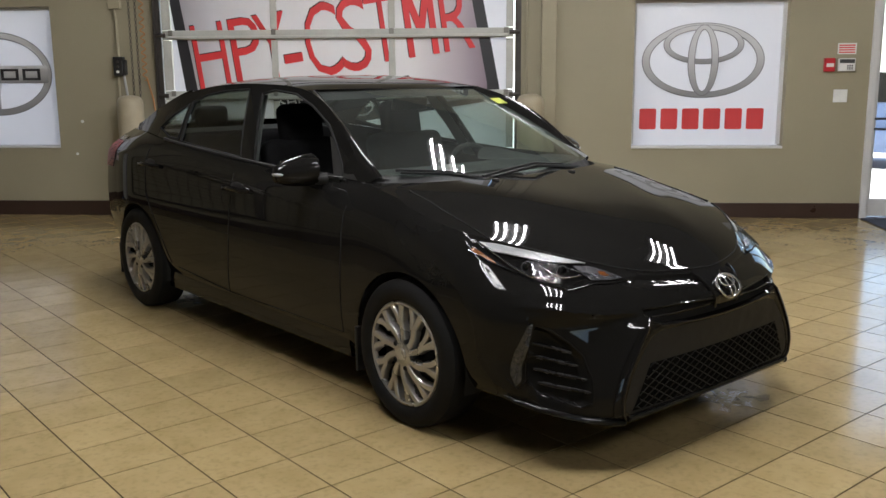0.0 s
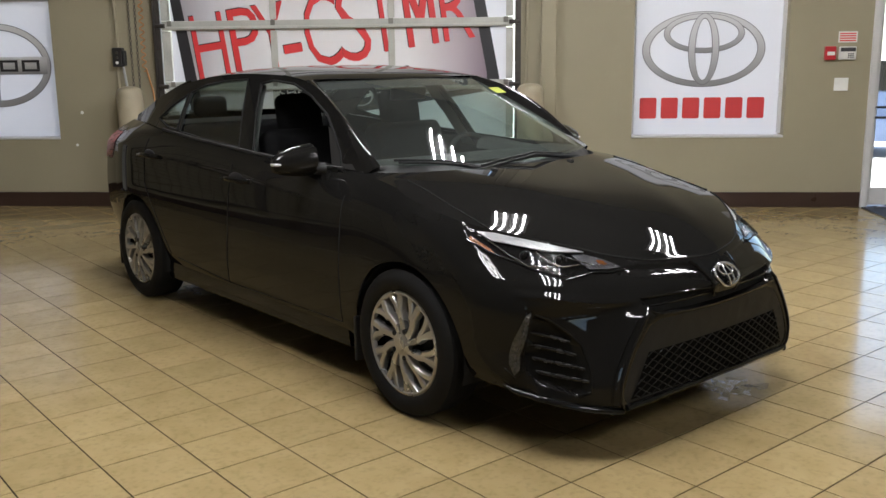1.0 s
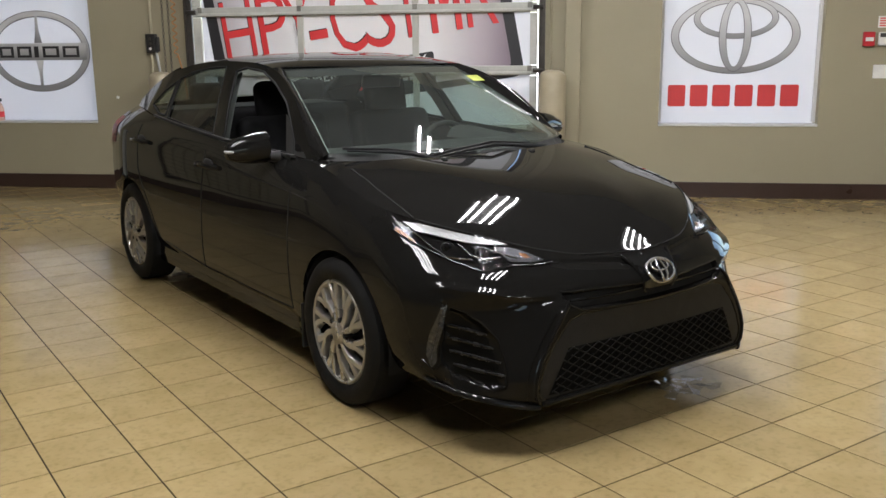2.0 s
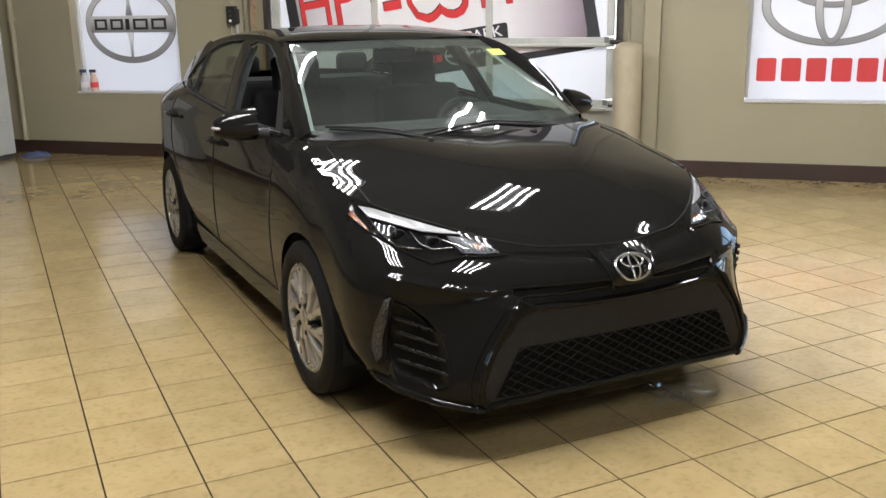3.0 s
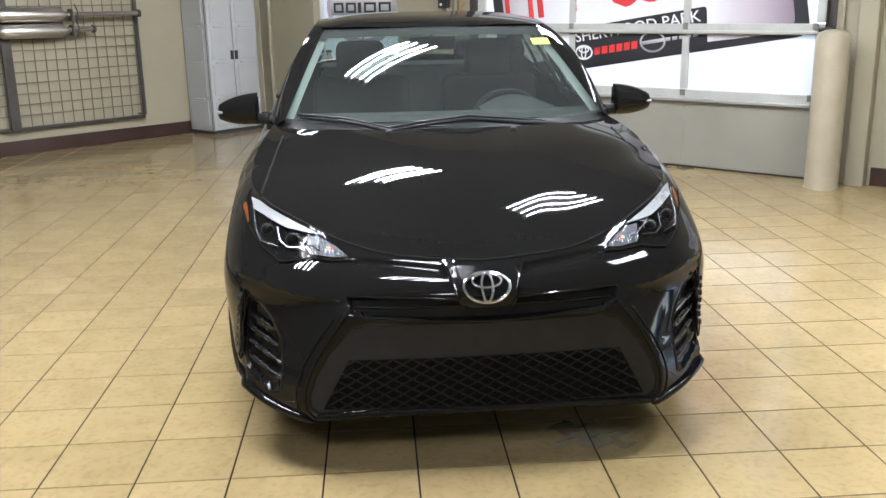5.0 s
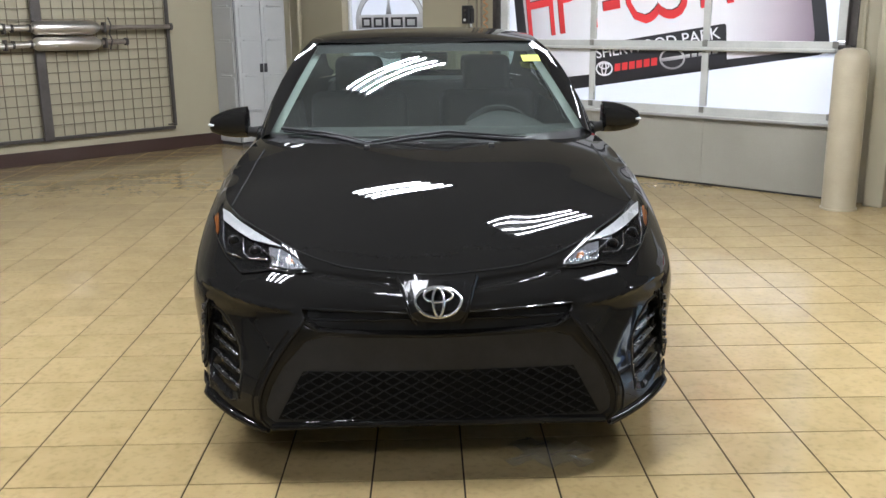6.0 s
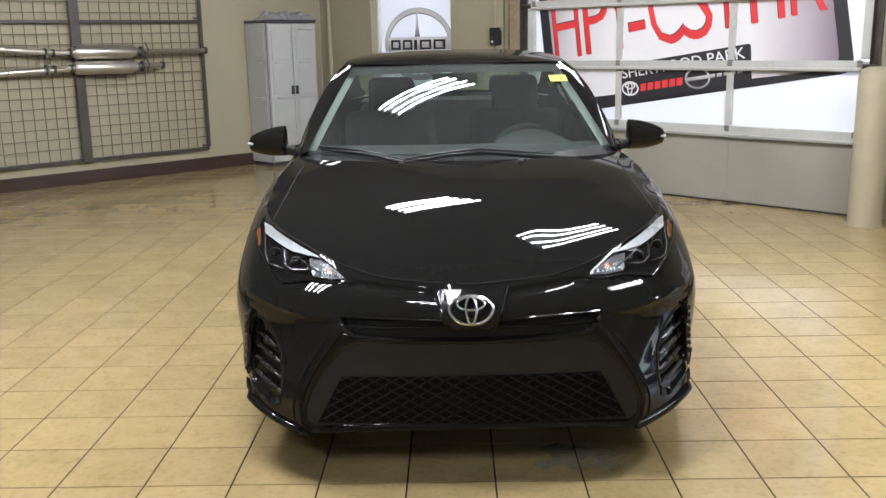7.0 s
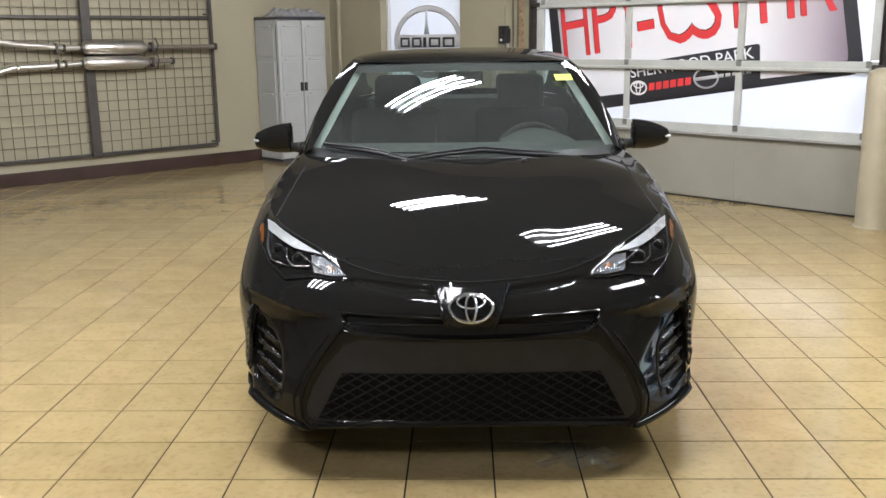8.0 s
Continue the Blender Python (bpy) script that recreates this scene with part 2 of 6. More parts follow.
def ring_slab(bm, cx, cz, rx, rz, w, y0, y1, n=72, a0=0.0, a1=360.0, wz=None, tilt=0.0):
    """A flat elliptical ring, or an arc of one, of width w."""
    wz = wz or w
    closed = a1 - a0 >= 360
    m = n if closed else n + 1
    loops = []
    ct, st = math.cos(radians(tilt)), math.sin(radians(tilt))
    for k in range(m):
        a = radians(a0 + (a1 - a0) * k / n)
        q = []
        for s in (1, -1):
            px, pz = math.cos(a) * (rx + s * w / 2), math.sin(a) * (rz + s * wz / 2)
            q.append((cx + px * ct - pz * st, cz + px * st + pz * ct))
        loops.append([bm.verts.new((x, y, z)) for (x, z) in q for y in (y0, y1)])
    for k in range(n if closed else n):
        p, q = loops[k], loops[(k + 1) % m]
        for i, j in ((0, 1), (1, 3), (3, 2), (2, 0)):
            bm.faces.new((p[i], p[j], q[j], q[i]))
    return bm


def round_quad(pts, r, n=5):
    """The outline of a polygon with rounded corners."""
    out = []
    pts = [Vector(p) for p in pts]
    for i, p in enumerate(pts):
        a, b = (pts[i - 1] - p).normalized() * r, (pts[(i + 1) % len(pts)] - p).normalized() * r
        for k in range(n + 1):
            t = k / n
            out.append(tuple((p + a) * (1 - t) ** 2 + p * 2 * t * (1 - t) + (p + b) * t * t))
    return out


def lettering(body, width, height, weight=-0.016):
    """The outline of a word in the built-in font as a thin solid, set to a width and a height, lower left at the origin, in x and z."""
    cu = bpy.data.curves.new("word", "FONT")
    cu.body, cu.extrude, cu.resolution_u, cu.offset = body, 0.02, 3, weight
    ob = new("word", cu)
    me = bpy.data.meshes.new_from_object(ob.evaluated_get(bpy.context.evaluated_depsgraph_get()))
    bpy.data.objects.remove(ob)
    bm = bmesh.new()
    bm.from_mesh(me)
    bpy.data.meshes.remove(me)
    xs, ys = [v.co.x for v in bm.verts], [v.co.y for v in bm.verts]
    for v in bm.verts:
        v.co = Vector(((v.co.x - min(xs)) / (max(xs) - min(xs)) * width, -v.co.z * 0.1, (v.co.y - min(ys)) / (max(ys) - min(ys)) * height))
    return bm


def wall_mesh(us, zs, holes, y0, y1):
    """A wall in x and z from y0 to y1, made of cells, with the holes (u0, u1, z0, z1) going through it."""
    bm = bmesh.new()
    us, zs = sorted(us), sorted(zs)

    def solid(i, j):
        if not (0 <= i < len(us) - 1 and 0 <= j < len(zs) - 1):
            return False
        u, z = (us[i] + us[i + 1]) / 2, (zs[j] + zs[j + 1]) / 2
        return not any(a < u < b and c < z < d for a, b, c, d in holes)

    def quad(*c):
        bm.faces.new([bm.verts.new(p) for p in c])

    for i in range(len(us) - 1):
        for j in range(len(zs) - 1):
            if not solid(i, j):
                continue
            a, b, c, d = us[i], us[i + 1], zs[j], zs[j + 1]
            quad((a, y0, c), (b, y0, c), (b, y0, d), (a, y0, d)), quad((a, y1, c), (a, y1, d), (b, y1, d), (b, y1, c))
            if not solid(i - 1, j): quad((a, y0, c), (a, y0, d), (a, y1, d), (a, y1, c))
            if not solid(i + 1, j): quad((b, y0, c), (b, y1, c), (b, y1, d), (b, y0, d))
            if not solid(i, j - 1): quad((a, y0, c), (a, y1, c), (b, y1, c), (b, y0, c))
            if not solid(i, j + 1): quad((a, y0, d), (b, y0, d), (b, y1, d), (a, y1, d))
    bmesh.ops.remove_doubles(bm, verts=bm.verts, dist=1e-5)
    return bm


# ---- shell of the room ----
WIN_S, WIN_T = (0.79, 2.165, 0.705, 2.13), (8.03, 9.50, 0.695, 2.13)
GATE, ENTRY = (3.30, 6.90, 0.0, 3.06), (10.31, 12.30, 0.0, 2.45)
openings = [WIN_S, WIN_T, GATE, ENTRY]
us = [-0.23, 14.0] + [v for h in openings for v in h[:2]]
zs = {0.0, CEIL} | {v for h in openings for v in h[2:]}
solo("wall_north", wall_mesh(us, zs, openings, 0.0, 0.24), WALLP, ROOM, "olive tan painted wall with a garage door and film-covered windows", "wall", "structure")
solo("wall_west", wall_mesh([-15.0, 0.0], [0, CEIL], [], 0.0, 0.2), WALLP, RACK, "olive tan painted wall behind the wire rack", "wall", "structure")
nA = ROOM.to_3x3() @ Vector((0, 1, 0))
p_e = ROOM @ Vector((14.0, 0, 0))
p_w = RACK @ Vector((-15.0, 0, 0))
p_s = p_e - nA * 15.0


def far_wall(name, a, b, holes):
    d = b - a
    m = Matrix.Translation(a) @ Matrix.Rotation(math.atan2(d.y, d.x), 4, "Z")
    uu = [0.0, d.length] + [v for h in holes for v in h[:2]]
    zz = {0.0, CEIL} | {v for h in holes for v in h[2:]}
    solo(name, wall_mesh(uu, zz, holes, -0.2, 0.0), WALLP, m, "olive tan painted wall closing the showroom", "wall", "structure")
    return m


EAST_WIN = []
SOUTH_WIN = [(4.0 + 4.0 * k, 5.6 + 4.0 * k, 0.9, 2.4) for k in range(1)]
far_wall("wall_east", p_e, p_s, EAST_WIN)
m_south = far_wall("wall_south", p_s, p_w, SOUTH_WIN)
bm = bmesh.new()
for p in (ROOM @ Vector((-0.23, 0.3, 0)), ROOM @ Vector((14.3, 0.3, 0)), p_s + Vector((0.5, -0.5, 0)), p_w + Vector((-0.5, 0, 0))):
    bm.verts.new((p.x, p.y, CEIL))
bm.faces.new(bm.verts)
bm.normal_update()
if bm.faces[:][0].normal.z < 0:
    bmesh.ops.reverse_faces(bm, faces=bm.faces[:])
    bm.normal_update()
bmesh.ops.solidify(bm, geom=bm.faces[:], thickness=-0.15)
solo("ceiling", bm, CEILP, Matrix(), "dark grey painted ceiling", "ceiling", "structure")

# skirting, in runs between the openings
for k, (a, b) in enumerate(((-0.23, 3.16), (7.30, 10.275), (12.4, 14.0))):
    bm = bx(a, b, -0.016, -0.002, 0.0, 0.15, 0.004)
    solo("baseboard", bm, BASEB, ROOM, "dark brown tiled skirting along the wall", "baseboard", "structure")
solo("baseboard", bx(-15, 0, -0.016, -0.002, 0.0, 0.15, 0.004), BASEB, RACK, "dark brown skirting below the wire rack", "baseboard", "structure")


# ---- the two film-covered windows ----
def film_window(name, h, label):
    w = thing(name, ROOM @ pose(0, 0.05, 0), label, "window", kind="structure")
    a, b, c, d = h
    part("film_pane", bx(a + 0.012, b - 0.012, 0.100, 0.112, c + 0.012, d - 0.012), FILM, w, "white printed window film")
    for nm, q in (("window_frame", (a, a + 0.03, 0.05, 0.098, c + 0.03, d - 0.03)), ("window_frame", (b - 0.03, b, 0.05, 0.098, c + 0.03, d - 0.03)),
                  ("window_frame", (a, b, 0.05, 0.098, d - 0.03, d))):
        part(nm, bx(*q, bevel=0.003), FRAMEW, w)
    part("window_sill", bx(a, b, -0.062, 0.098, c - 0.004, c + 0.018, bevel=0.004), FRAMEW, w, "narrow off-white sill")
    return w


win_s = film_window("window_1", WIN_S, "recessed window covered in white film with a silver ring emblem")
win_t = film_window("window_2", WIN_T, "recessed window covered in white film with a silver oval emblem and red blocks")

# oval emblem and six red blocks; each ring has a dark rim and a pale crown
def bevelled_ring(name, parent, label, cx, cz, rx, rz, w, y, wz):
    part(name, ring_slab(bmesh.new(), cx, cz, rx, rz, w, y - 0.003, y, wz=wz), SILVERD, parent, label)
    part(name + "_crown", ring_slab(bmesh.new(), cx, cz + 0.002, rx, rz, w * 0.78, y - 0.0045, y - 0.0031, wz=wz * 0.74), SILVERL, parent)


bevelled_ring("oval_ring", win_t, "silver oval ring print", 8.725, 1.545, 0.558, 0.335, 0.078, 0.099, 0.060)
bevelled_ring("upper_oval", win_t, "pale silver oval print", 8.725, 1.70, 0.36, 0.165, 0.062, 0.093, 0.052)
bevelled_ring("inner_oval", win_t, "silver upright oval print", 8.725, 1.545, 0.115, 0.32, 0.072, 0.087, 0.052)
for k in range(6):
    u = 8.122 + k * 0.2105
    part("red_block", slab(bmesh.new(), round_quad([(u, 0.872), (u + 0.165, 0.872), (u + 0.165, 1.078), (u, 1.078)], 0.02), 0.092, 0.099), REDTOY, win_t)

# ring emblem with a bar across
bevelled_ring("ring", win_s, "silver ring print", 1.469, 1.458, 0.555, 0.395, 0.074, 0.099, 0.070)
for s in (1, -1):
    pts = [(1.424, 1.458 + s * 0.09), (1.514, 1.458 + s * 0.09), (1.489, 1.458 + s * 0.22), (1.484, 1.458 + s * 0.37), (1.454, 1.458 + s * 0.37), (1.449, 1.458 + s * 0.22)]
    part("blade", slab(bmesh.new(), pts, 0.088, 0.0915), SILVERL, win_s)
part("name_bar", slab(bmesh.new(), round_quad([(0.949, 1.365), (2.024, 1.365), (2.024, 1.545), (0.949, 1.545)], 0.02), 0.085, 0.0875), SILVERL, win_s, "pale bar across the ring")
for k in range(5):
    u, w = (1.009, 1.219, 1.419, 1.519, 1.754)[k], (0.165, 0.165, 0.05, 0.19, 0.19)[k]
    if k == 2:
        bm = slab(bmesh.new(), [(u, 1.395), (u + w, 1.395), (u + w, 1.512), (u, 1.512)], 0.078, 0.083)
    else:
        bm = bmesh.new()
        for q in ((u, u + w, 1.488, 1.512), (u, u + w, 1.395, 1.419), (u, u + 0.03, 1.4195, 1.4875), (u + w - 0.03, u + w, 1.4195, 1.4875)):
            box(bm, q[0], q[1], 0.078, 0.083, q[2], q[3])
    part("black_block", bm, INK, win_s)

# ---- sectional garage door ----
gate = thing("door_1", ROOM, "closed sectional garage door with film-covered panes and a large printed plate", "garage door", kind="structure")
G0, G1 = 3.335, 6.855
COLS = (G0 + 0.09, 4.475, 5.655, G1 - 0.07)
RAILS = (0.655, 1.232, 1.83, 2.435, 3.0)
part("bottom_panel", bx(G0, G1, -0.035, 0.0, 0.016, 0.605, bevel=0.006), DOORG, gate, "plain grey bottom panel")
part("bottom_seal", bx(G0, G1, -0.03, -0.005, 0.0, 0.0155, bevel=0.004), BLACKP, gate, "black rubber seal")
for a, b in zip(RAILS, RAILS[1:]):
    for c, d in zip(COLS, COLS[1:]):
        part("pane", bx(c, d, -0.012, -0.004, a + 0.03, b - 0.03), FILM, gate)
part("bottom_strut", bx(G0 + 0.06, 6.80, -0.080, -0.046, 0.600, 0.626, bevel=0.006), STRUT, gate, "galvanised strut across the bottom rail")
for k, z in enumerate(RAILS):
    part("rail", bx(G0, G1, -0.045, -0.013, z - 0.046, z + 0.046, bevel=0.005), DOORP, gate, "weathered aluminium section rail")
    if k:
        part("strut", bx(G0 + 0.06, G1 - 0.06, -0.075, -0.046, z - 0.038, z - 0.012, bevel=0.006), DOORP, gate)
    for c in COLS:
        part("hinge", bx(c - 0.024, c + 0.024, -0.060, -0.0455, z - 0.004, z + 0.050, bevel=0.006), HINGE, gate)
for c in (COLS[1], COLS[2]):
    for a, b in zip(RAILS, RAILS[1:]):
        part("stile", bx(c - 0.032, c + 0.032, -0.04, -0.013, a + 0.053, b - 0.053, bevel=0.004), DOORP, gate)
    part("panel_stile", bx(c - 0.02, c + 0.02, -0.04, -0.0352, 0.04, 0.60), DOORG, gate)
for c, w in ((G0 + 0.045, 0.09), (G1 - 0.035, 0.07)):
    for a, b in zip(RAILS, RAILS[1:]):
        part("end_stile", bx(c - w / 2, c + w / 2, -0.042, -0.013, a + 0.053, b - 0.053, bevel=0.004), DOORP, gate)
for z in RAILS:
    for u in (G0 - 0.01, G1 + 0.01):
        part("roller", tube(bmesh.new(), [(u - 0.05, -0.055, z), (u + 0.05, -0.055, z)], 0.022, 10), STEELD, gate)
for u, s in ((G0 - 0.045, 1), (G1 + 0.045, -1)):
    bm = bx(u - 0.03, u + 0.03, -0.03, -0.002, 0, 3.05)
    box(bm, u - 0.03, u - 0.024, -0.085, -0.031, 0, 3.05)
    part("track", bm, STEELD, gate, "dark steel roller track")


def plate_gradient():
    m, t, b = node_mat("plate_gradient_print")
    n, l = t.nodes, t.links
    tc, sx, rp = n.new("ShaderNodeTexCoord"), n.new("ShaderNodeSeparateXYZ"), n.new("ShaderNodeValToRGB")
    l.new(tc.outputs["Generated"], sx.inputs[0]), l.new(sx.outputs[0], rp.inputs[0])
    e = rp.color_ramp.elements
    e[0].position, e[0].color = 0.0, (0.33, 0.31, 0.34, 1)
    e[1].position, e[1].color = 1.0, (0.22, 0.17, 0.21, 1)
    for p, c in ((0.12, (0.62, 0.61, 0.65, 1)), (0.3, (0.78, 0.78, 0.80, 1)), (0.75, (0.76, 0.75, 0.77, 1)), (0.92, (0.42, 0.36, 0.41, 1))):
        k = e.new(p)
        k.color = c
    l.new(rp.outputs[0], b.inputs["Base Color"])
    b.inputs["Roughness"].default_value = 0.4
    return m


outer = round_quad([(3.62, 0.70), (6.74, 1.185), (6.40, 2.98), (3.36, 2.60)], 0.12)
inner = round_quad([(3.73, 0.86), (6.62, 1.215), (6.31, 2.88), (3.47, 2.52)], 0.14)
part("plate_border", slab(bmesh.new(), outer, -0.0155, -0.0128), INK, gate, "black printed plate border")
part("plate_face", slab(bmesh.new(), inner, -0.0185, -0.0160), plate_gradient(), gate, "grey and white printed plate")
# red letters, each with a dark edge behind it, rising to the right
base = lambda u: 1.275 + (u - 3.72) * 0.1495
LETTERS = (("H", 3.70, 0.325), ("P", 4.085, 0.295), ("Y", 4.335, 0.32), ("-", 4.595, 0.185), ("C", 4.83, 0.34), ("S", 5.17, 0.30), ("T", 5.455, 0.31), ("M", 5.83, 0.30), ("R", 6.185, 0.30))
for dx, dz, mat, yy, lab in ((-0.010, 0.008, INK, -0.0205, "dark edge behind the letter"), (0.0, 0.0, RED, -0.0235, "red printed letter")):
    for ch, u0, wd in LETTERS:
        if ch == "M":
            bm = slab(bmesh.new(), [(wd * x, 0.645 * z) for x, z in ((0, 0), (0, 1), (0.26, 1), (0.5, 0.56), (0.74, 1), (1, 1), (1, 0), (0.80, 0), (0.80, 0.70), (0.56, 0.27), (0.44, 0.27), (0.20, 0.70), (0.20, 0))], -0.002, 0.002)
        else:
            bm = lettering(ch, wd, {"-": 0.085, "C": 0.71, "S": 0.71}.get(ch, 0.645), -0.008)
        up = {"-": 0.135, "C": -0.045, "S": -0.045}.get(ch, 0.0)
        for v in bm.verts:
            z = v.co.z + up
            v.co = Vector((u0 + dx + v.co.x - 0.085 * z / 0.645, yy + v.co.y * 0.5, base(u0 + v.co.x) + dz + z))
        part("letter", bm, mat, gate, lab)
band = round_quad([(4.445, 0.842), (5.86, 1.071), (5.83, 1.425), (4.44, 1.222)], 0.03)
part("black_band", slab(bmesh.new(), band, -0.0265, -0.0250), INK, gate, "black printed band")
line = lambda u: 1.100 + (u - 4.52) * 0.156


def bar_on_band(name, u0, u1, v0, v1, mat):
    part(name, slab(bmesh.new(), [(u0, line(u0) + v0), (u1, line(u1) + v0), (u1, line(u1) + v1), (u0, line(u0) + v1)], -0.0285, -0.0270), mat, gate)


bm = lettering("SHERWOOD PARK", 1.27, 0.098, 0.004)
for v in bm.verts:
    v.co = Vector((4.52 + v.co.x - 0.02 * v.co.z / 0.098, -0.0278 + v.co.y * 0.5, line(4.52 + v.co.x) + v.co.z))
part("town_lettering", bm, FILM_OLD, gate, "white printed town name")
for k in range(6):
    bar_on_band("red_block", 4.725 + k * 0.078, 4.725 + k * 0.078 + 0.060, -0.148, -0.078, RED)
for k in range(5):
    bar_on_band("silver_block", 5.455 + k * 0.066, 5.455 + k * 0.066 + 0.048, -0.125, -0.092, SILVERL)
cx, cz = 4.607, line(4.607) - 0.106
part("small_oval", ring_slab(bmesh.new(), cx, cz, 0.088, 0.062, 0.016, -0.0285, -0.0270), FILM_OLD, gate)
part("small_oval", ring_slab(bmesh.new(), cx, cz + 0.026, 0.052, 0.026, 0.013, -0.0302, -0.0288), FILM_OLD, gate)
part("small_oval", ring_slab(bmesh.new(), cx, cz, 0.024, 0.056, 0.013, -0.0319, -0.0305), FILM_OLD, gate)
cx, cz = 5.328, line(5.328) - 0.109
part("small_ring", ring_slab(bmesh.new(), cx, cz, 0.120, 0.088, 0.018, -0.0285, -0.0270), SILVERL, gate)
part("small_bar", slab(bmesh.new(), [(cx - 0.11, cz - 0.032), (cx + 0.11, cz + 0.002), (cx + 0.11, cz + 0.034), (cx - 0.11, cz)], -0.0302, -0.0288), SILVERL, gate)

# ---- the car ----
PAINT = surf("black_gloss_paint", (0.0080, 0.0077, 0.0073), 0.03, var=0.1, scale=3, bump=0.0, spec=0.18, rvar=0.008)
SATIN = surf("satin_black_plastic", (0.022, 0.0215, 0.021), 0.45, var=0.15, scale=20, bump=0.02, spec=0.14)
PIANO = surf("gloss_black_plastic", (0.008, 0.008, 0.008), 0.12, var=0.1, bump=0.0, rvar=0.02, spec=0.2)
COWLP = surf("satin_cowl_plastic", (0.012, 0.012, 0.0125), 0.4, var=0.15, scale=20, bump=0.02, spec=0.25)
MESHP = surf("dark_grille_plastic", (0.0105, 0.0105, 0.0105), 0.4, var=0.15, scale=20, bump=0.0, spec=0.12)
# matte black that paints in the shade of the mesh openings and brow groove
MESHD = surf("black_opening_shade", (0.0075, 0.0075, 0.0075), 0.9, bump=0.0, spec=0.0)
WIPER = surf("black_wiper_rubber", (0.008, 0.008, 0.0085), 0.5, var=0.15, scale=20, bump=0.0, spec=0.15)
SLATP = surf("satin_slat_plastic", (0.012, 0.012, 0.012), 0.28, var=0.15, scale=20, bump=0.0, spec=0.3)
VENT = surf("black_vent_plastic", (0.009, 0.009, 0.009), 0.5, var=0.15, scale=20, bump=0.0, spec=0.12)
GAP = surf("shut_line_shadow", (0.021, 0.021, 0.021), 0.9, bump=0.0, spec=0.04)
RUBBER = surf("tyre_rubber", (0.010, 0.010, 0.010), 0.65, var=0.25, scale=14, fine=200, bump=0.1, spec=0.12)
HUBCAP = surf("silver_hubcap_paint", (0.38, 0.37, 0.35), 0.30, metal=0.7, var=0.03, scale=6, bump=0.0)
BADGEC = surf("badge_chrome", (0.48, 0.48, 0.48), 0.20, metal=0.85, var=0.05, bump=0.0, rvar=0.05)
CHROME = surf("chrome", (0.72, 0.72, 0.72), 0.06, metal=1.0, var=0.05, bump=0.0, rvar=0.02)
LAMPCHROME = surf("dull_lamp_chrome", (0.34, 0.34, 0.35), 0.22, metal=1.0, var=0.1, scale=30, bump=0.05)
LAMPBOWL = surf("dark_lamp_bowl", (0.018, 0.018, 0.019), 0.25, var=0.2, scale=40, bump=0.0, spec=0.3)
REFLECTOR = surf("lamp_reflector", (0.034, 0.034, 0.037), 0.42, metal=0.6, var=0.3, scale=60, bump=0.25)
LEDBAR = surf("white_lamp_guide", (0.33, 0.335, 0.335), 0.3, var=0.03, bump=0.0)
AMBER = surf("amber_lens", (0.14, 0.045, 0.012), 0.12, var=0.35, scale=70, bump=0.2)
LAMPRED = surf("red_tail_lens", (0.20, 0.008, 0.008), 0.3, var=0.2, scale=50, bump=0.1)
GEM = surf("faceted_lamp_strip", (0.055, 0.055, 0.052), 0.2, metal=0.4, var=0.5, scale=60, bump=0.3)
# its pale film paints a veil of light across the windscreen
SCREEN = glass("windscreen_glass", (0.68, 0.81, 0.745), face=0.08, haze=0.026)
SIDEGL = glass("side_window_glass", (0.50, 0.56, 0.53), face=0.045)
COVER = glass("clear_lamp_cover", (0.94, 0.95, 0.96), 0.12)
TRIML = surf("pale_grey_trim", (0.12, 0.135, 0.125), 0.7, var=0.06, bump=0.05)
CLOTH = surf("dark_seat_cloth", (0.009, 0.009, 0.0095), 0.9, var=0.2, scale=30, bump=0.1, spec=0.04)
DASH = surf("dark_dashboard", (0.017, 0.0185, 0.018), 0.7, var=0.15, scale=10, bump=0.08, spec=0.08)
STICK = surf("yellow_sticker", (0.30, 0.34, 0.035), 0.5, var=0.03, bump=0)

INSIDE.append(Vector((0, 1.3, 0.62)))
car = thing("car", CAR, "gloss black four-door sedan parked on the tiles, passenger window down", "car")


def spl(xs, ys):
    """A smooth curve through points, monotone between them."""
    xs, ys = np.array(xs, float), np.array(ys, float)
    h, d = np.diff(xs), np.diff(ys) / np.diff(xs)
    m = np.empty(len(xs))
    m[0], m[-1] = d[0], d[-1]
    for i in range(1, len(xs) - 1):
        m[i] = 0 if d[i - 1] * d[i] <= 0 else 2 * d[i - 1] * d[i] / (d[i - 1] + d[i])

    def f(x):
        x = min(max(x, xs[0]), xs[-1])
        i = min(int(np.searchsorted(xs, x, "right")) - 1, len(xs) - 2)
        t = (x - xs[i]) / h[i]
        return float((1 + 2 * t) * (1 - t) ** 2 * ys[i] + t * (1 - t) ** 2 * h[i] * m[i] + t * t * (3 - 2 * t) * ys[i + 1] + t * t * (t - 1) * h[i] * m[i + 1])
    return f


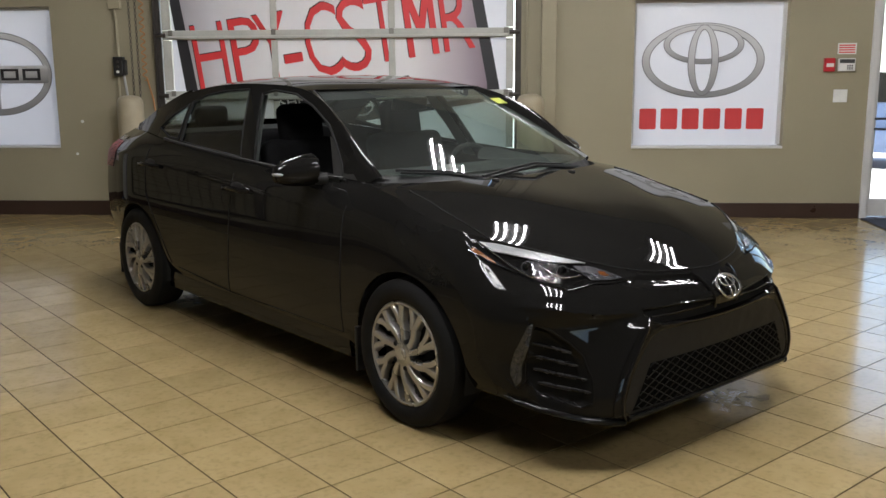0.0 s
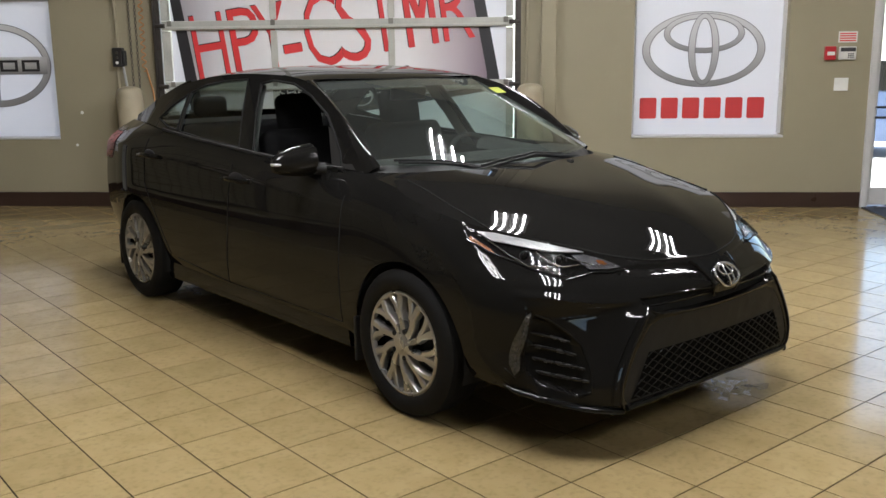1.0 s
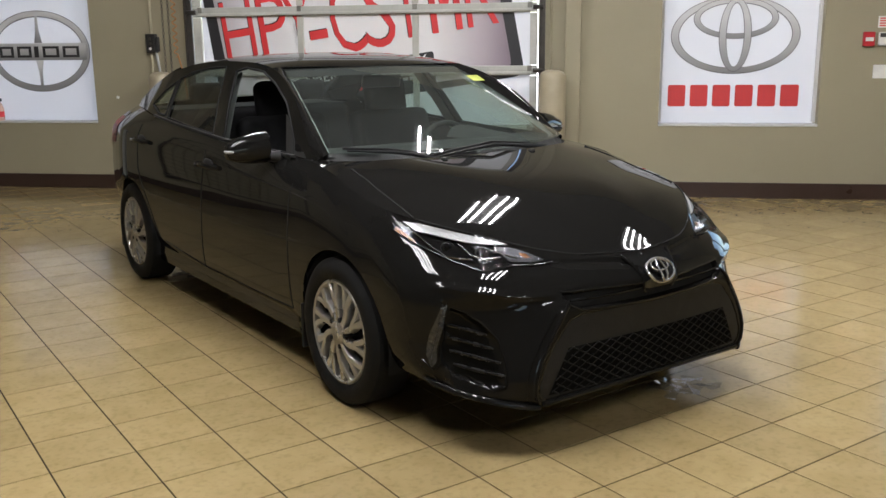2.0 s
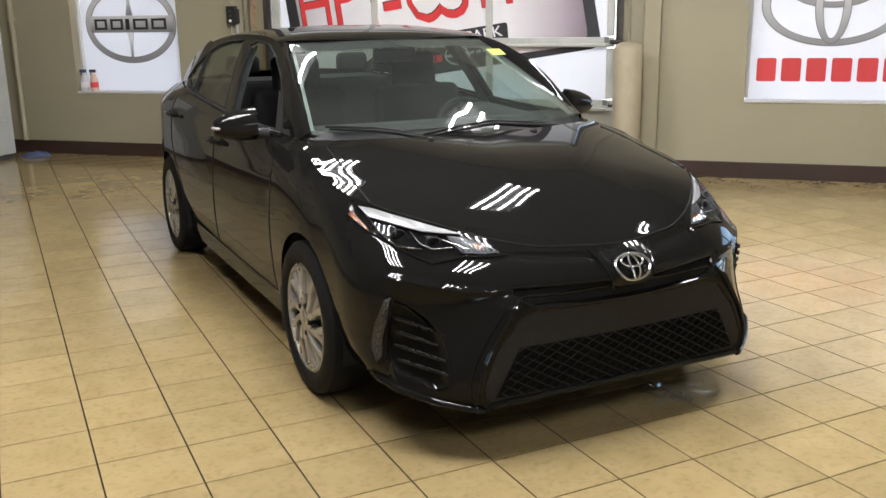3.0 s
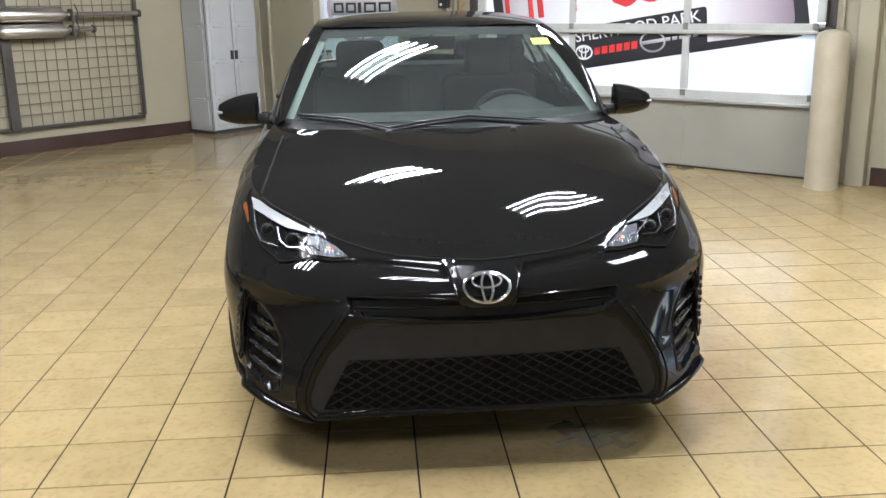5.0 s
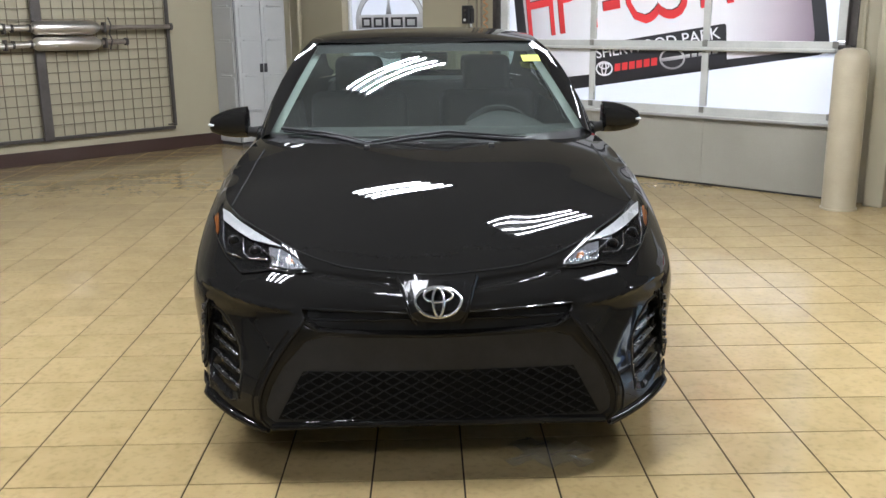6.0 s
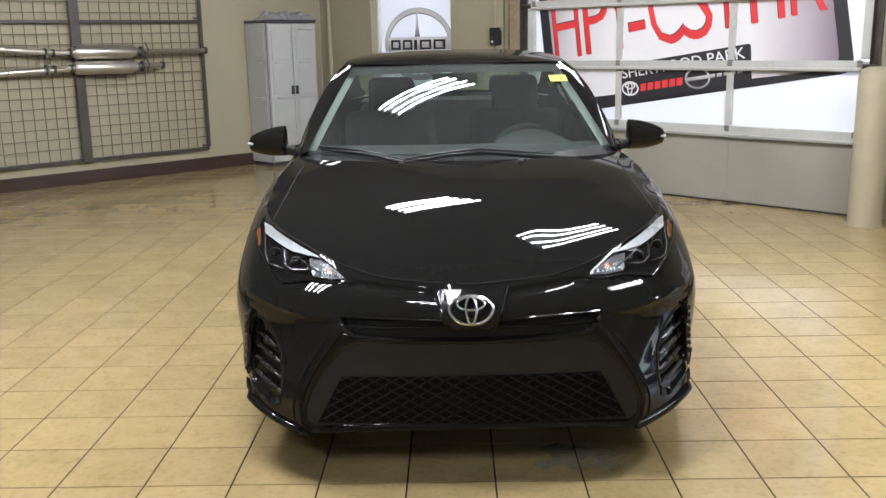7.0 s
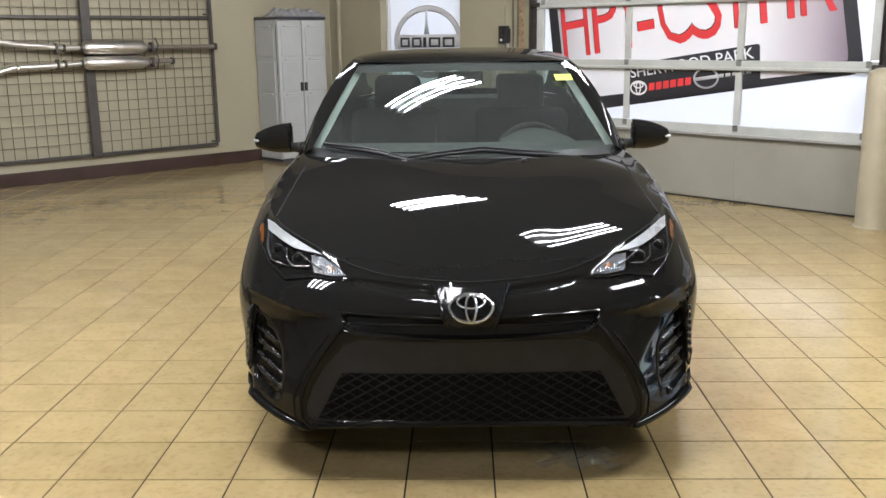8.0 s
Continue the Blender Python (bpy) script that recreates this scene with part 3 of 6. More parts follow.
def grid(rows, bm=None, mirror=False, solid=0.0):
    """A sheet through a grid of points; with mirror also its twin across x."""
    bm = bm or bmesh.new()
    for s in ((1, -1) if mirror else (1,)):
        vs = [[bm.verts.new((p[0] * s, p[1], p[2])) for p in r] for r in rows]
        for a, b in zip(vs, vs[1:]):
            for k in range(len(a) - 1):
                q = [a[k], a[k + 1], b[k + 1], b[k]]
                bm.faces.new(q if s > 0 else q[::-1])
    bmesh.ops.remove_doubles(bm, verts=bm.verts, dist=1e-4)
    bmesh.ops.dissolve_degenerate(bm, edges=bm.edges, dist=1e-5)
    if solid:
        bmesh.ops.recalc_face_normals(bm, faces=bm.faces)
        bmesh.ops.solidify(bm, geom=bm.faces[:], thickness=solid)
    return bm


HW = 0.888
AXF, AXR, WR = 0.008, 2.725, 0.318
ARCH = 0.360
y_shift = spl([0.12, 0.17, 0.21, 0.30, 0.42, 0.55, 0.60, 0.65, 0.70, 0.76, 0.83, 0.90], [0.03, 0.012, 0.004, 0.0, 0.0, 0.0, 0.012, 0.05, 0.115, 0.20, 0.305, 0.40])
f_side = [0.0, 0.10, 0.28, 0.48, 0.66, 0.82, 0.93, 1.0]
top_f = spl([0, 15, 25, 40, 54, 70, 90], [0.700, 0.708, 0.732, 0.785, 0.825, 0.858, 0.902])
bot_f = spl([0, 20, 30, 37, 43, 52, 65, 80, 90], [0.218, 0.212, 0.200, 0.194, 0.204, 0.222, 0.240, 0.250, 0.255])
top_s = spl([0.0, 0.2, 0.35, 0.47, 0.60, 1.0, 1.36, 2.23, 2.5, 2.9, 3.3], [0.902, 0.945, 0.972, 0.984, 0.988, 0.993, 1.008, 1.057, 1.077, 1.098, 1.095])
xtop_s = spl([0.0, 0.2, 0.35, 0.47, 0.6, 0.8, 1.0, 1.4, 2.0, 2.5, 3.0, 3.3], [0.803, 0.787, 0.768, 0.756, 0.770, 0.794, 0.804, 0.812, 0.81, 0.785, 0.70, 0.596])
wide = spl([-0.37, 0.045, 0.6, 1.4, 2.3, 2.8, 3.3], [0.888, 0.896, 0.886, 0.886, 0.890, 0.894, 0.815])
bot_s = spl([-0.37, 0.45, 2.4, 3.3], [0.25, 0.235, 0.262, 0.30])
fin_x = spl([0.19, 0.235, 0.285, 0.355, 0.425, 0.505, 0.574, 0.62], [0.555, 0.590, 0.592, 0.572, 0.535, 0.480, 0.425, 0.38])


def bulge(v, xt):
    up = 0.955 if xt > 0.94 else (0.955 + xt) / 2 + 0.016
    ys = [0.938, 0.968, 0.990, 1.0, 0.992, 0.975, up, xt]
    k = 0
    while k < 6 and v > f_side[k + 1]:
        k += 1
    h = [f_side[i + 1] - f_side[i] for i in range(7)]
    d = [(ys[i + 1] - ys[i]) / h[i] for i in range(7)]
    m = [d[0]] + [0 if d[i - 1] * d[i] <= 0 else 2 * d[i - 1] * d[i] / (d[i - 1] + d[i]) for i in range(1, 7)] + [d[6]]
    t = (v - f_side[k]) / h[k]
    return (1 + 2 * t) * (1 - t) ** 2 * ys[k] + t * (1 - t) ** 2 * h[k] * m[k] + t * t * (3 - 2 * t) * ys[k + 1] + t * t * (t - 1) * h[k] * m[k + 1]


def smooth(t):
    t = min(1.0, max(0.0, t))
    return t * t * (3 - 2 * t)


def setback(z):
    return 0.56 - 0.13 * min(1.0, max(0.0, (0.40 - z) / 0.16))


def plan_back(x, z, skin):
    """How far the front skin lies behind the nose: a round bow above, a flat face with swept corners beside the lower grille."""
    x = abs(x)
    nose = -0.040 * math.exp(-(x / 0.20) ** 2) * smooth((z - 0.55) / 0.07) * smooth((0.80 - z) / 0.10)
    low = smooth((0.605 - z) / 0.07)
    if low <= 0:
        return skin + nose
    xb, xo = fin_x(z), 0.80
    flat = 0.030 * (x / xb) ** 2
    if x > xb:
        a = min(0.999, (xo / (HW * 0.985)) ** 1.15)
        out = setback(z) * (1 - math.sqrt(1 - a * a))
        t = (x - xb) / (xo - xb)
        flat = 0.030 + (out - 0.030) * (0.82 * t + 0.18 * t * t) if t < 1 else skin
    return skin + (flat - skin) * low + nose


def front_k(phi, v):
    return bulge(v, 0.985 if phi < 50 else 0.985 - (phi - 50) / 40 * 0.10)


def front_point(phi, v):
    zb, zt = bot_f(phi), top_f(phi)
    z = zb + (zt - zb) * v
    a = math.sin(radians(phi)) ** 0.87 if phi > 0 else 0.0
    x = HW * a * front_k(phi, v)
    return Vector((x, -0.93 + y_shift(z) + plan_back(x, z, setback(z) * (1 - math.cos(radians(phi)))), z))


def side_point(y, v, zb=None):
    zr = bot_s(y)
    zb = zr if zb is None else zb
    fade = max(0.0, min(1.0, (0.47 - y) / 0.84))
    yt = y + 0.40 * fade
    zt = top_s(yt)
    z = zb + (zt - zb) * v
    yy = y + (y_shift(z) - y_shift(zb)) * fade
    w = wide(y)
    return Vector((w * bulge(min(1.0, max(0.0, (z - zr) / (zt - zr))), xtop_s(yt) / w), yy, z))


def rear_point(phi, v):
    zb, zt = 0.30 - 0.02 * math.cos(radians(phi)), 1.095 - 0.01 * math.cos(radians(phi))
    z = zb + (zt - zb) * v
    a = math.sin(radians(phi)) ** 0.92 if phi > 0 else 0.0
    return Vector((0.815 * a * bulge(v, 0.74) * (1 - 0.05 * max(0, 0.3 - v) / 0.3), 3.30 + (0.53 - 0.15 * max(0, (z - 0.62) / 0.45) ** 1.5 + 0.0) * math.cos(radians(phi)), z))


# outlines on the front, in x and z: lamp, side vent, lower grille, slot, groove under the hood
LAMP = [(0.405, 0.692), (0.455, 0.716), (0.505, 0.738), (0.575, 0.766), (0.66, 0.794), (0.776, 0.826), (0.812, 0.792), (0.787, 0.755), (0.757, 0.728), (0.715, 0.702), (0.656, 0.674), (0.60, 0.682), (0.553, 0.690), (0.48, 0.688)]
VENT_EDGE = [(0.775, 0.545), (0.800, 0.44), (0.805, 0.34), (0.79, 0.30), (0.70, 0.262), (0.672, 0.275), (0.660, 0.36), (0.664, 0.44), (0.690, 0.485), (0.735, 0.53)]
GRILLE = [(0.0, 0.512), (0.37, 0.518), (0.430, 0.500), (0.505, 0.415), (0.545, 0.345), (0.568, 0.280), (0.566, 0.240), (0.54, 0.218), (0.30, 0.226), (0.0, 0.230)]
SLOT = [(0.0, 0.594), (0.2, 0.594), (0.432, 0.592), (0.425, 0.562), (0.38, 0.538), (0.2, 0.530), (0.0, 0.527)]
BROW = [(0.420, 0.699), (0.30, 0.693), (0.14, 0.685), (0.095, 0.664), (0.12, 0.656), (0.30, 0.666), (0.415, 0.682)]


def inside_by(poly):
    """Signed distance to a closed outline, positive inside, as a function of x and z."""
    p = np.array(poly, float)
    d = np.roll(p, -1, 0) - p
    n2 = (d ** 2).sum(1)
    lo, hi = p.min(0), p.max(0)
    q = p + d

    def f(x, z):
        if not (lo[0] - 0.02 < x < hi[0] + 0.02 and lo[1] - 0.02 < z < hi[1] + 0.02):
            return -1.0
        w = np.array((x, z)) - p
        t = np.clip((w * d).sum(1) / n2, 0, 1)
        far = math.sqrt(((w - d * t[:, None]) ** 2).sum(1).min())
        hit = ((p[:, 1] > z) != (q[:, 1] > z)) & (x < p[:, 0] + (z - p[:, 1]) / np.where(d[:, 1] == 0, 1e-9, d[:, 1]) * d[:, 0])
        return far if hit.sum() % 2 else -far
    return f


RECESS = [(inside_by(LAMP), 0.010, 0.022), (inside_by(VENT_EDGE), 0.030, 0.014), (inside_by([(-x, z) for x, z in GRILLE[-2:0:-1]] + GRILLE), 0.012, 0.014),
          (inside_by([(-x, z) for x, z in SLOT[-2:0:-1]] + SLOT), 0.032, 0.010), (inside_by(BROW), 0.013, 0.016)]


def relief(p):
    """A point of the front skin pressed back where lamps, vents and grilles are let in, with soft ridges along the fold lines."""
    back = max(depth * smooth((f(p.x, p.z) + 0.004) / soft) for f, depth, soft in RECESS)
    fold = 0.009 * math.exp(-((p.z - (0.592 + 0.03 * smooth((p.x - 0.55) / 0.25))) / 0.011) ** 2) * smooth((p.x - 0.43) / 0.06) * smooth((0.83 - p.x) / 0.04)
    return Vector((p.x + fold * 0.4, p.y + back - fold, p.z))


V = [k / 84 for k in range(85)]
cols = [[relief(front_point(p, v)) for v in V] for p in np.linspace(0, 86, 126)]
cols.append([side_point(-0.37, v, 0.255) for v in V])
ring = [(AXF + ARCH * math.cos(a), 0.305 + ARCH * math.sin(a)) for a in np.linspace(math.pi, 0, 25)]
cols += [[side_point(y, v, z) for v in V] for y, z in ring]
front_cols = len(cols)
cols += [[side_point(y, v) for v in V] for y in [AXF + ARCH + 0.004] + list(np.linspace(0.47, 2.30, 34)) + [AXR - ARCH - 0.004]]
ring = [(AXR + ARCH * math.cos(a), 0.305 + ARCH * math.sin(a)) for a in np.linspace(math.pi, 0, 25)]
cols += [[side_point(y, v, z) for v in V] for y, z in ring]
cols += [[side_point(y, v) for v in V] for y in (AXR + ARCH + 0.004, 3.10, 3.16)]
cols += [[rear_point(p, v) for v in V] for p in np.linspace(80, 0, 20)]
part("body_side", grid(cols, mirror=True), PAINT, car, smooth=True)

# wheel housings
for yc in (AXF, AXR):
    for s in (1, -1):
        rows = [[(s * x, yc + (ARCH - 0.002) * math.cos(a), 0.305 + (ARCH - 0.002) * math.sin(a)) for x in (0.868, 0.80, 0.55)] for a in np.linspace(-0.25, math.pi + 0.25, 30)]
        part("wheel_housing", grid(rows), GAP, car)

# hood with the fender tops
hood_p = np.polyfit([-0.84, -0.74, -0.6, -0.4, -0.2, 0.0, 0.16], [0.700, 0.758, 0.818, 0.884, 0.927, 0.957, 0.978], 4)
hood_z = lambda y: float(np.polyval(hood_p, y))
edge = [c[-1] for c in cols[:front_cols]]
edge = [edge[k] for k in range(0, len(edge), 2) if edge[k].y < 0.46] + [side_point(0.47, 1.0)]
y_nose = edge[0].y
rows = []
for t in edge:
    w = (t.y - y_nose) / (0.47 - y_nose)
    yc = y_nose + w * (0.16 - y_nose)
    row = []
    for k in range(57):
        r = k / 56
        g = 1 - (1 - r) ** 2.1
        x = t.x * (1 - r)
        half = 0.14 + 0.42 * max(0, w)
        on = smooth(w * 3.0)
        ridge = 0.009 * on / (1 + math.exp((abs(x) - half) / 0.030))
        crown = 0.007 * ((1 - (1 - r) ** 8) - r) * smooth(w * 2)
        row.append((x, t.y + (yc - t.y) * (1 - (1 - r) ** (2 + 3 * smooth(w * 1.4 - 0.4))), t.z + (hood_z(yc) - t.z) * g + ridge * smooth(r * 5) + crown))
    rows.append(row)
sheet = np.array(rows)
sheet = np.concatenate([sheet, sheet[:, -2::-1] * np.array((-1, 1, 1))], 1)
for _ in range(24):
    sheet[1:-1, 1:-1] = 0.2 * (sheet[1:-1, 1:-1] + sheet[:-2, 1:-1] + sheet[2:, 1:-1] + sheet[1:-1, :-2] + sheet[1:-1, 2:])
rows = [[Vector(p) for p in r] for r in sheet[:, :57]]
hood = part("hood", grid([[Vector(p) for p in r] for r in sheet]), PAINT, car, smooth=True)
hood_rear = rows[-1]

# cowl tray below the windscreen
ws_bot = lambda q: Vector((0.700 * q, 0.205 + 0.185 * abs(q) ** 2.8, 0.992 + 0.022 * abs(q)))
ws_top = lambda q: Vector((0.537 * q, 1.08 + 0.06 * q ** 2, 1.380 - 0.006 * abs(q)))
rows = []
for k in range(57):
    a = Vector(hood_rear[56 - k])
    q = a.x / 0.756
    b = ws_bot(q) + Vector((0, 0.03, 0.004))
    d = 1 - smooth((q - 0.86) / 0.12)
    rows.append([a, a.lerp(b, 0.1) + Vector((0, 0, -0.035 * d)), a.lerp(b, 0.6) + Vector((0, 0, -0.03 * d)), b])
part("cowl", grid(rows, mirror=True), COWLP, car, "satin black cowl tray", smooth=True)

# greenhouse
def xs(y, z):
    """Half width of the side windows and pillars."""
    r = (z - 1.0) / 0.38
    x = 0.79 + 0.022 * min(1.0, max(0.0, (y - 1.2) / 0.8)) - 0.15 * r - 0.045 * r * abs(r)
    if y < 0.9:
        x -= 0.05 * ((0.9 - y) / 0.45) ** 2
    return x - (0.088 * ((y - 2.2) / 0.8) ** 2 - 0.014 * min(1.0, (y - 2.2) / 0.3) if y > 2.2 else 0)


cap_z = spl([0.44, 0.55, 0.65, 0.80, 1.0, 1.2, 1.4, 1.75, 2.1, 2.4, 2.77, 3.05, 3.25], [0.975, 1.080, 1.170, 1.265, 1.345, 1.388, 1.406, 1.412, 1.396, 1.353, 1.260, 1.168, 1.125])
cap = [(y, cap_z(y)) for y in list(np.linspace(0.44, 1.2, 16)) + list(np.linspace(1.25, 3.2, 34))]
belt = [(y, top_s(y) + 0.002) for y in np.linspace(3.2, 0.46, 40)]
WIN_F = [(0.60, 1.0), (1.09, 1.003), (1.38, 1.018), (1.47, 1.20), (1.555, 1.357), (1.45, 1.378), (1.235, 1.362), (1.03, 1.307), (0.82, 1.222), (0.70, 1.125), (0.63, 1.055)]
WIN_R = [(1.525, 1.028), (1.9, 1.048), (2.25, 1.076), (2.275, 1.19), (2.29, 1.30), (2.16, 1.342), (1.95, 1.368), (1.71, 1.380), (1.61, 1.20)]
WIN_Q = [(2.29, 1.086), (2.42, 1.092), (2.61, 1.137), (2.47, 1.22), (2.32, 1.288), (2.305, 1.19)]


def fill(outline, holes, fx, cuts=2):
    """The sheet inside an outline with holes, in y and z, laid on the side by fx."""
    bm = bmesh.new()
    es = []
    for loop in [outline] + holes:
        vs = [bm.verts.new((0, y, z)) for y, z in loop]
        es += [bm.edges.new((vs[i], vs[(i + 1) % len(vs)])) for i in range(len(vs))]
    bmesh.ops.triangle_fill(bm, edges=es, use_beauty=True)
    if cuts:
        bmesh.ops.subdivide_edges(bm, edges=[e for e in bm.edges if not e.is_boundary], cuts=cuts)
        bmesh.ops.triangulate(bm, faces=bm.faces[:])
    for v in bm.verts:
        v.co.x = fx(v.co.y, v.co.z)
    return bm


def doubled(bm):
    g = bmesh.ops.duplicate(bm, geom=bm.verts[:] + bm.edges[:] + bm.faces[:])["geom"]
    for v in g:
        if isinstance(v, bmesh.types.BMVert):
            v.co.x *= -1
    return bm


part("side_frame", doubled(fill(cap + belt, [WIN_F, WIN_R, WIN_Q], xs)), PAINT, car, "black side frame with window pillars", smooth=True)
# black satin band over the middle pillar
for s in (1, -1):
    bm = fill([(1.39, 1.022), (1.515, 1.030), (1.60, 1.20), (1.70, 1.378), (1.565, 1.368), (1.48, 1.20)], [], lambda y, z: s * (xs(y, z) + 0.003), 1)
    part("pillar_cover", bm, PIANO, car, "gloss black pillar cover")
    rows = [[Vector((s * (xs(y, z) - 0.05), y + dy, z)) for dy in (-0.012, 0.004, 0.030)] for y, z in ((1.42, 0.99), (1.455, 1.08), (1.50, 1.18), (1.545, 1.27), (1.585, 1.35))]
    part("middle_pillar_trim", grid(rows), TRIML, car, "pale grey inner pillar trim", smooth=True)
    for nm, w in (("rear_side_window", WIN_R), ("quarter_window", WIN_Q)) + ((("front_side_window", WIN_F),) if s > 0 else ()):
        ob = part(nm, fill(w, [], lambda y, z: s * (xs(y, z) - 0.008), 0), SIDEGL, car, "tinted side glass")
        ob.visible_shadow = False
    for w in (WIN_F, WIN_R, WIN_Q):
        loop = [Vector((s * (xs(y, z) - 0.002), y, z)) for y, z in w]
        part("window_seal", tube(bmesh.new(), loop + [loop[0]], 0.007, 6), GAP, car)
    lo = [Vector((s * (xs(y, top_s(y)) + 0.004), y, top_s(y) + 0.006)) for y in np.linspace(0.58, 2.46, 24)]
    part("belt_strip", tube(bmesh.new(), lo, 0.009, 6), SATIN, car, smooth=True)

# windscreen, pillars, roof, rear window, boot lid
def ws_bulge(q, h):
    return Vector((0, -0.004, 0.006)) * (40 - 28 * q * q) * (0.211 * h - max(0.0, h - 0.35) ** 2 / 2)


rows = []
for j in range(17):
    h = j / 16
    rows.append([ws_bot(q).lerp(ws_top(q), h) + ws_bulge(q, h) for q in (k / 20 for k in range(21))])
wind = part("windscreen", grid(rows, mirror=True), SCREEN, car, "tinted windscreen", smooth=True)
wind.visible_shadow = False
band = [[ws_bot(q).lerp(ws_top(q), h) + ws_bulge(q, h) + Vector((0, 0.003, -0.004)) for q in (k / 20 for k in range(21))] for h in (0.885, 0.92, 0.96, 1.0)]
part("shade_band", grid(band, mirror=True), GAP, wind, "black band along the upper edge", smooth=True)
for s in (1, -1):
    prow = []
    for j in range(17):
        h = j / 16
        a = rows[j][-1]
        y = 0.44 + (1.15 - 0.44) * h ** 0.94
        b = Vector((xs(y, cap_z(y)), y, cap_z(y)))
        out = Vector((0.35, -0.75, 0.55)).normalized()
        prow.append([Vector((s * p.x, p.y, p.z)) for p in [a.lerp(b, k / 8) + out * 0.011 * math.sin(math.pi * k / 8) for k in range(9)]])
    part("windscreen_pillar", grid(prow), PAINT, car, smooth=True)
    inner = [[Vector((p.x - s * 0.012, p.y + 0.03, p.z - 0.012)) for p in r[:4]] + [Vector((r[0].x - s * 0.030, r[0].y + 0.035, r[0].z - 0.012))] for r in prow]
    part("pillar_trim", grid(inner), TRIML, car, "pale grey inner pillar trim", smooth=True)
roof_z = spl([1.08, 1.16, 1.35, 1.65, 2.0, 2.25, 2.42], [1.380, 1.404, 1.434, 1.452, 1.445, 1.420, 1.388])
rows = []
for y in np.linspace(0, 1, 30):
    row = []
    for k in range(21):
        q = 1 - k / 20
        yf = 1.08 + 0.07 * q * q
        yy = yf + (2.42 - 0.06 * q * q - yf) * y
        ze = cap_z(yy)
        xe = xs(yy, ze)
        row.append((xe * q, yy, roof_z(yy) - (roof_z(yy) - ze) * q ** 3.2))
    rows.append(row)
part("roof", grid(rows, mirror=True), PAINT, car, smooth=True)
roof_rear = rows[-1]
bl_base = lambda q: Vector((0.64 * q, 3.02 - 0.10 * q * q, 1.138 - 0.012 * q))
rows = []
for k in range(21):
    a = Vector(roof_rear[k]) if k else Vector(roof_rear[0])
    q = 1 - k / 20
    b = bl_base(q)
    rows.append([a.lerp(b, j / 12) + Vector((0, 0.02, 0.03)) * (4 * (j / 12) * (1 - j / 12)) for j in range(13)])
part("rear_window", grid(rows, mirror=True), SIDEGL, car, "tinted rear window", smooth=True).visible_shadow = False
# rear shoulder from the frame to the rear glass
rows2 = []
for j in range(13):
    a = Vector(rows[0][j])
    y = a.y + 0.02
    b = Vector((xs(y, cap_z(y)), y, cap_z(y)))
    rows2.append([a.lerp(b, k / 4) + Vector((0, 0, 0.012 * math.sin(math.pi * k / 4))) for k in range(5)])
for s in (1, -1):
    part("rear_pillar", grid([[Vector((s * p.x, p.y, p.z)) for p in r] for r in rows2]), PAINT, car, smooth=True)
rows = []
tail = [side_point(y, 1.0) for y in (3.0, 3.1, 3.16)] + [rear_point(p, 1.0) for p in np.linspace(80, 0, 13)]
for i, t in enumerate(tail):
    f = i / (len(tail) - 1)
    c = Vector((0, 2.98 + (tail[-1].y - 2.98) * f ** 0.8, 1.142 - 0.02 * f))
    rows.append([t.lerp(c, k / 10) + Vector((0, 0, 0.018 * math.sin(math.pi * k / 10))) for k in range(11)])
part("boot_lid", grid(rows, mirror=True), PAINT, car, smooth=True)
for s in (1, -1):
    for nm, mat, v0, v1, lab in (("tail_lamp", LAMPRED, 0.70, 0.915, "red tail lamp"), ("reversing_lamp", LAMPCHROME, 0.918, 0.955, "clear reversing lamp")):
        rows = []
        for y in (3.17, 3.20, 3.23):
            f = (y - 3.10) / 0.13
            row = []
            for v in np.linspace(v1 - (v1 - v0) * f, v1, 6):
                z = rear_point(88, v).z
                q = side_point(y, (z - bot_s(y)) / (top_s(y) - bot_s(y)))
                row.append(Vector((s * (q.x + 0.005), q.y, q.z)))
            rows.append(row)
        for ph in np.linspace(80, 48, 9):
            row = []
            for v in np.linspace(v0, v1, 6):
                q = rear_point(ph, v)
                n = Vector((math.sin(radians(ph)), math.cos(radians(ph)), 0))
                row.append(Vector((s * (q.x + n.x * 0.005), q.y + n.y * 0.005, q.z)))
            rows.append(row)
        part(nm, grid(rows), mat, car, lab, smooth=True)


# ---- lines and fittings laid on the skin ----
def fas(x, z, off=0.0):
    """A point of the front skin, before anything is let into it, at x and height z, off metres proud of it."""
    def raw(x, z):
        ax = abs(x)
        phi = 0.0
        k = 0.985
        for _ in range(3):
            sn = min(0.99995, (ax / (HW * k)) ** (1 / 0.87)) if ax > 0 else 0.0
            phi = math.degrees(math.asin(sn))
            k = front_k(phi, min(1.0, max(0.0, (z - bot_f(phi)) / (top_f(phi) - bot_f(phi)))))
        return Vector((x, -0.93 + y_shift(z) + plan_back(ax, z, setback(z) * (1 - math.cos(radians(phi)))), z))
    p = raw(x, z)
    n = (raw(x + 0.004, z) - p).cross(raw(x, z + 0.004) - p).normalized()
    if n.y > 0:
        n = -n
    return p + n * off


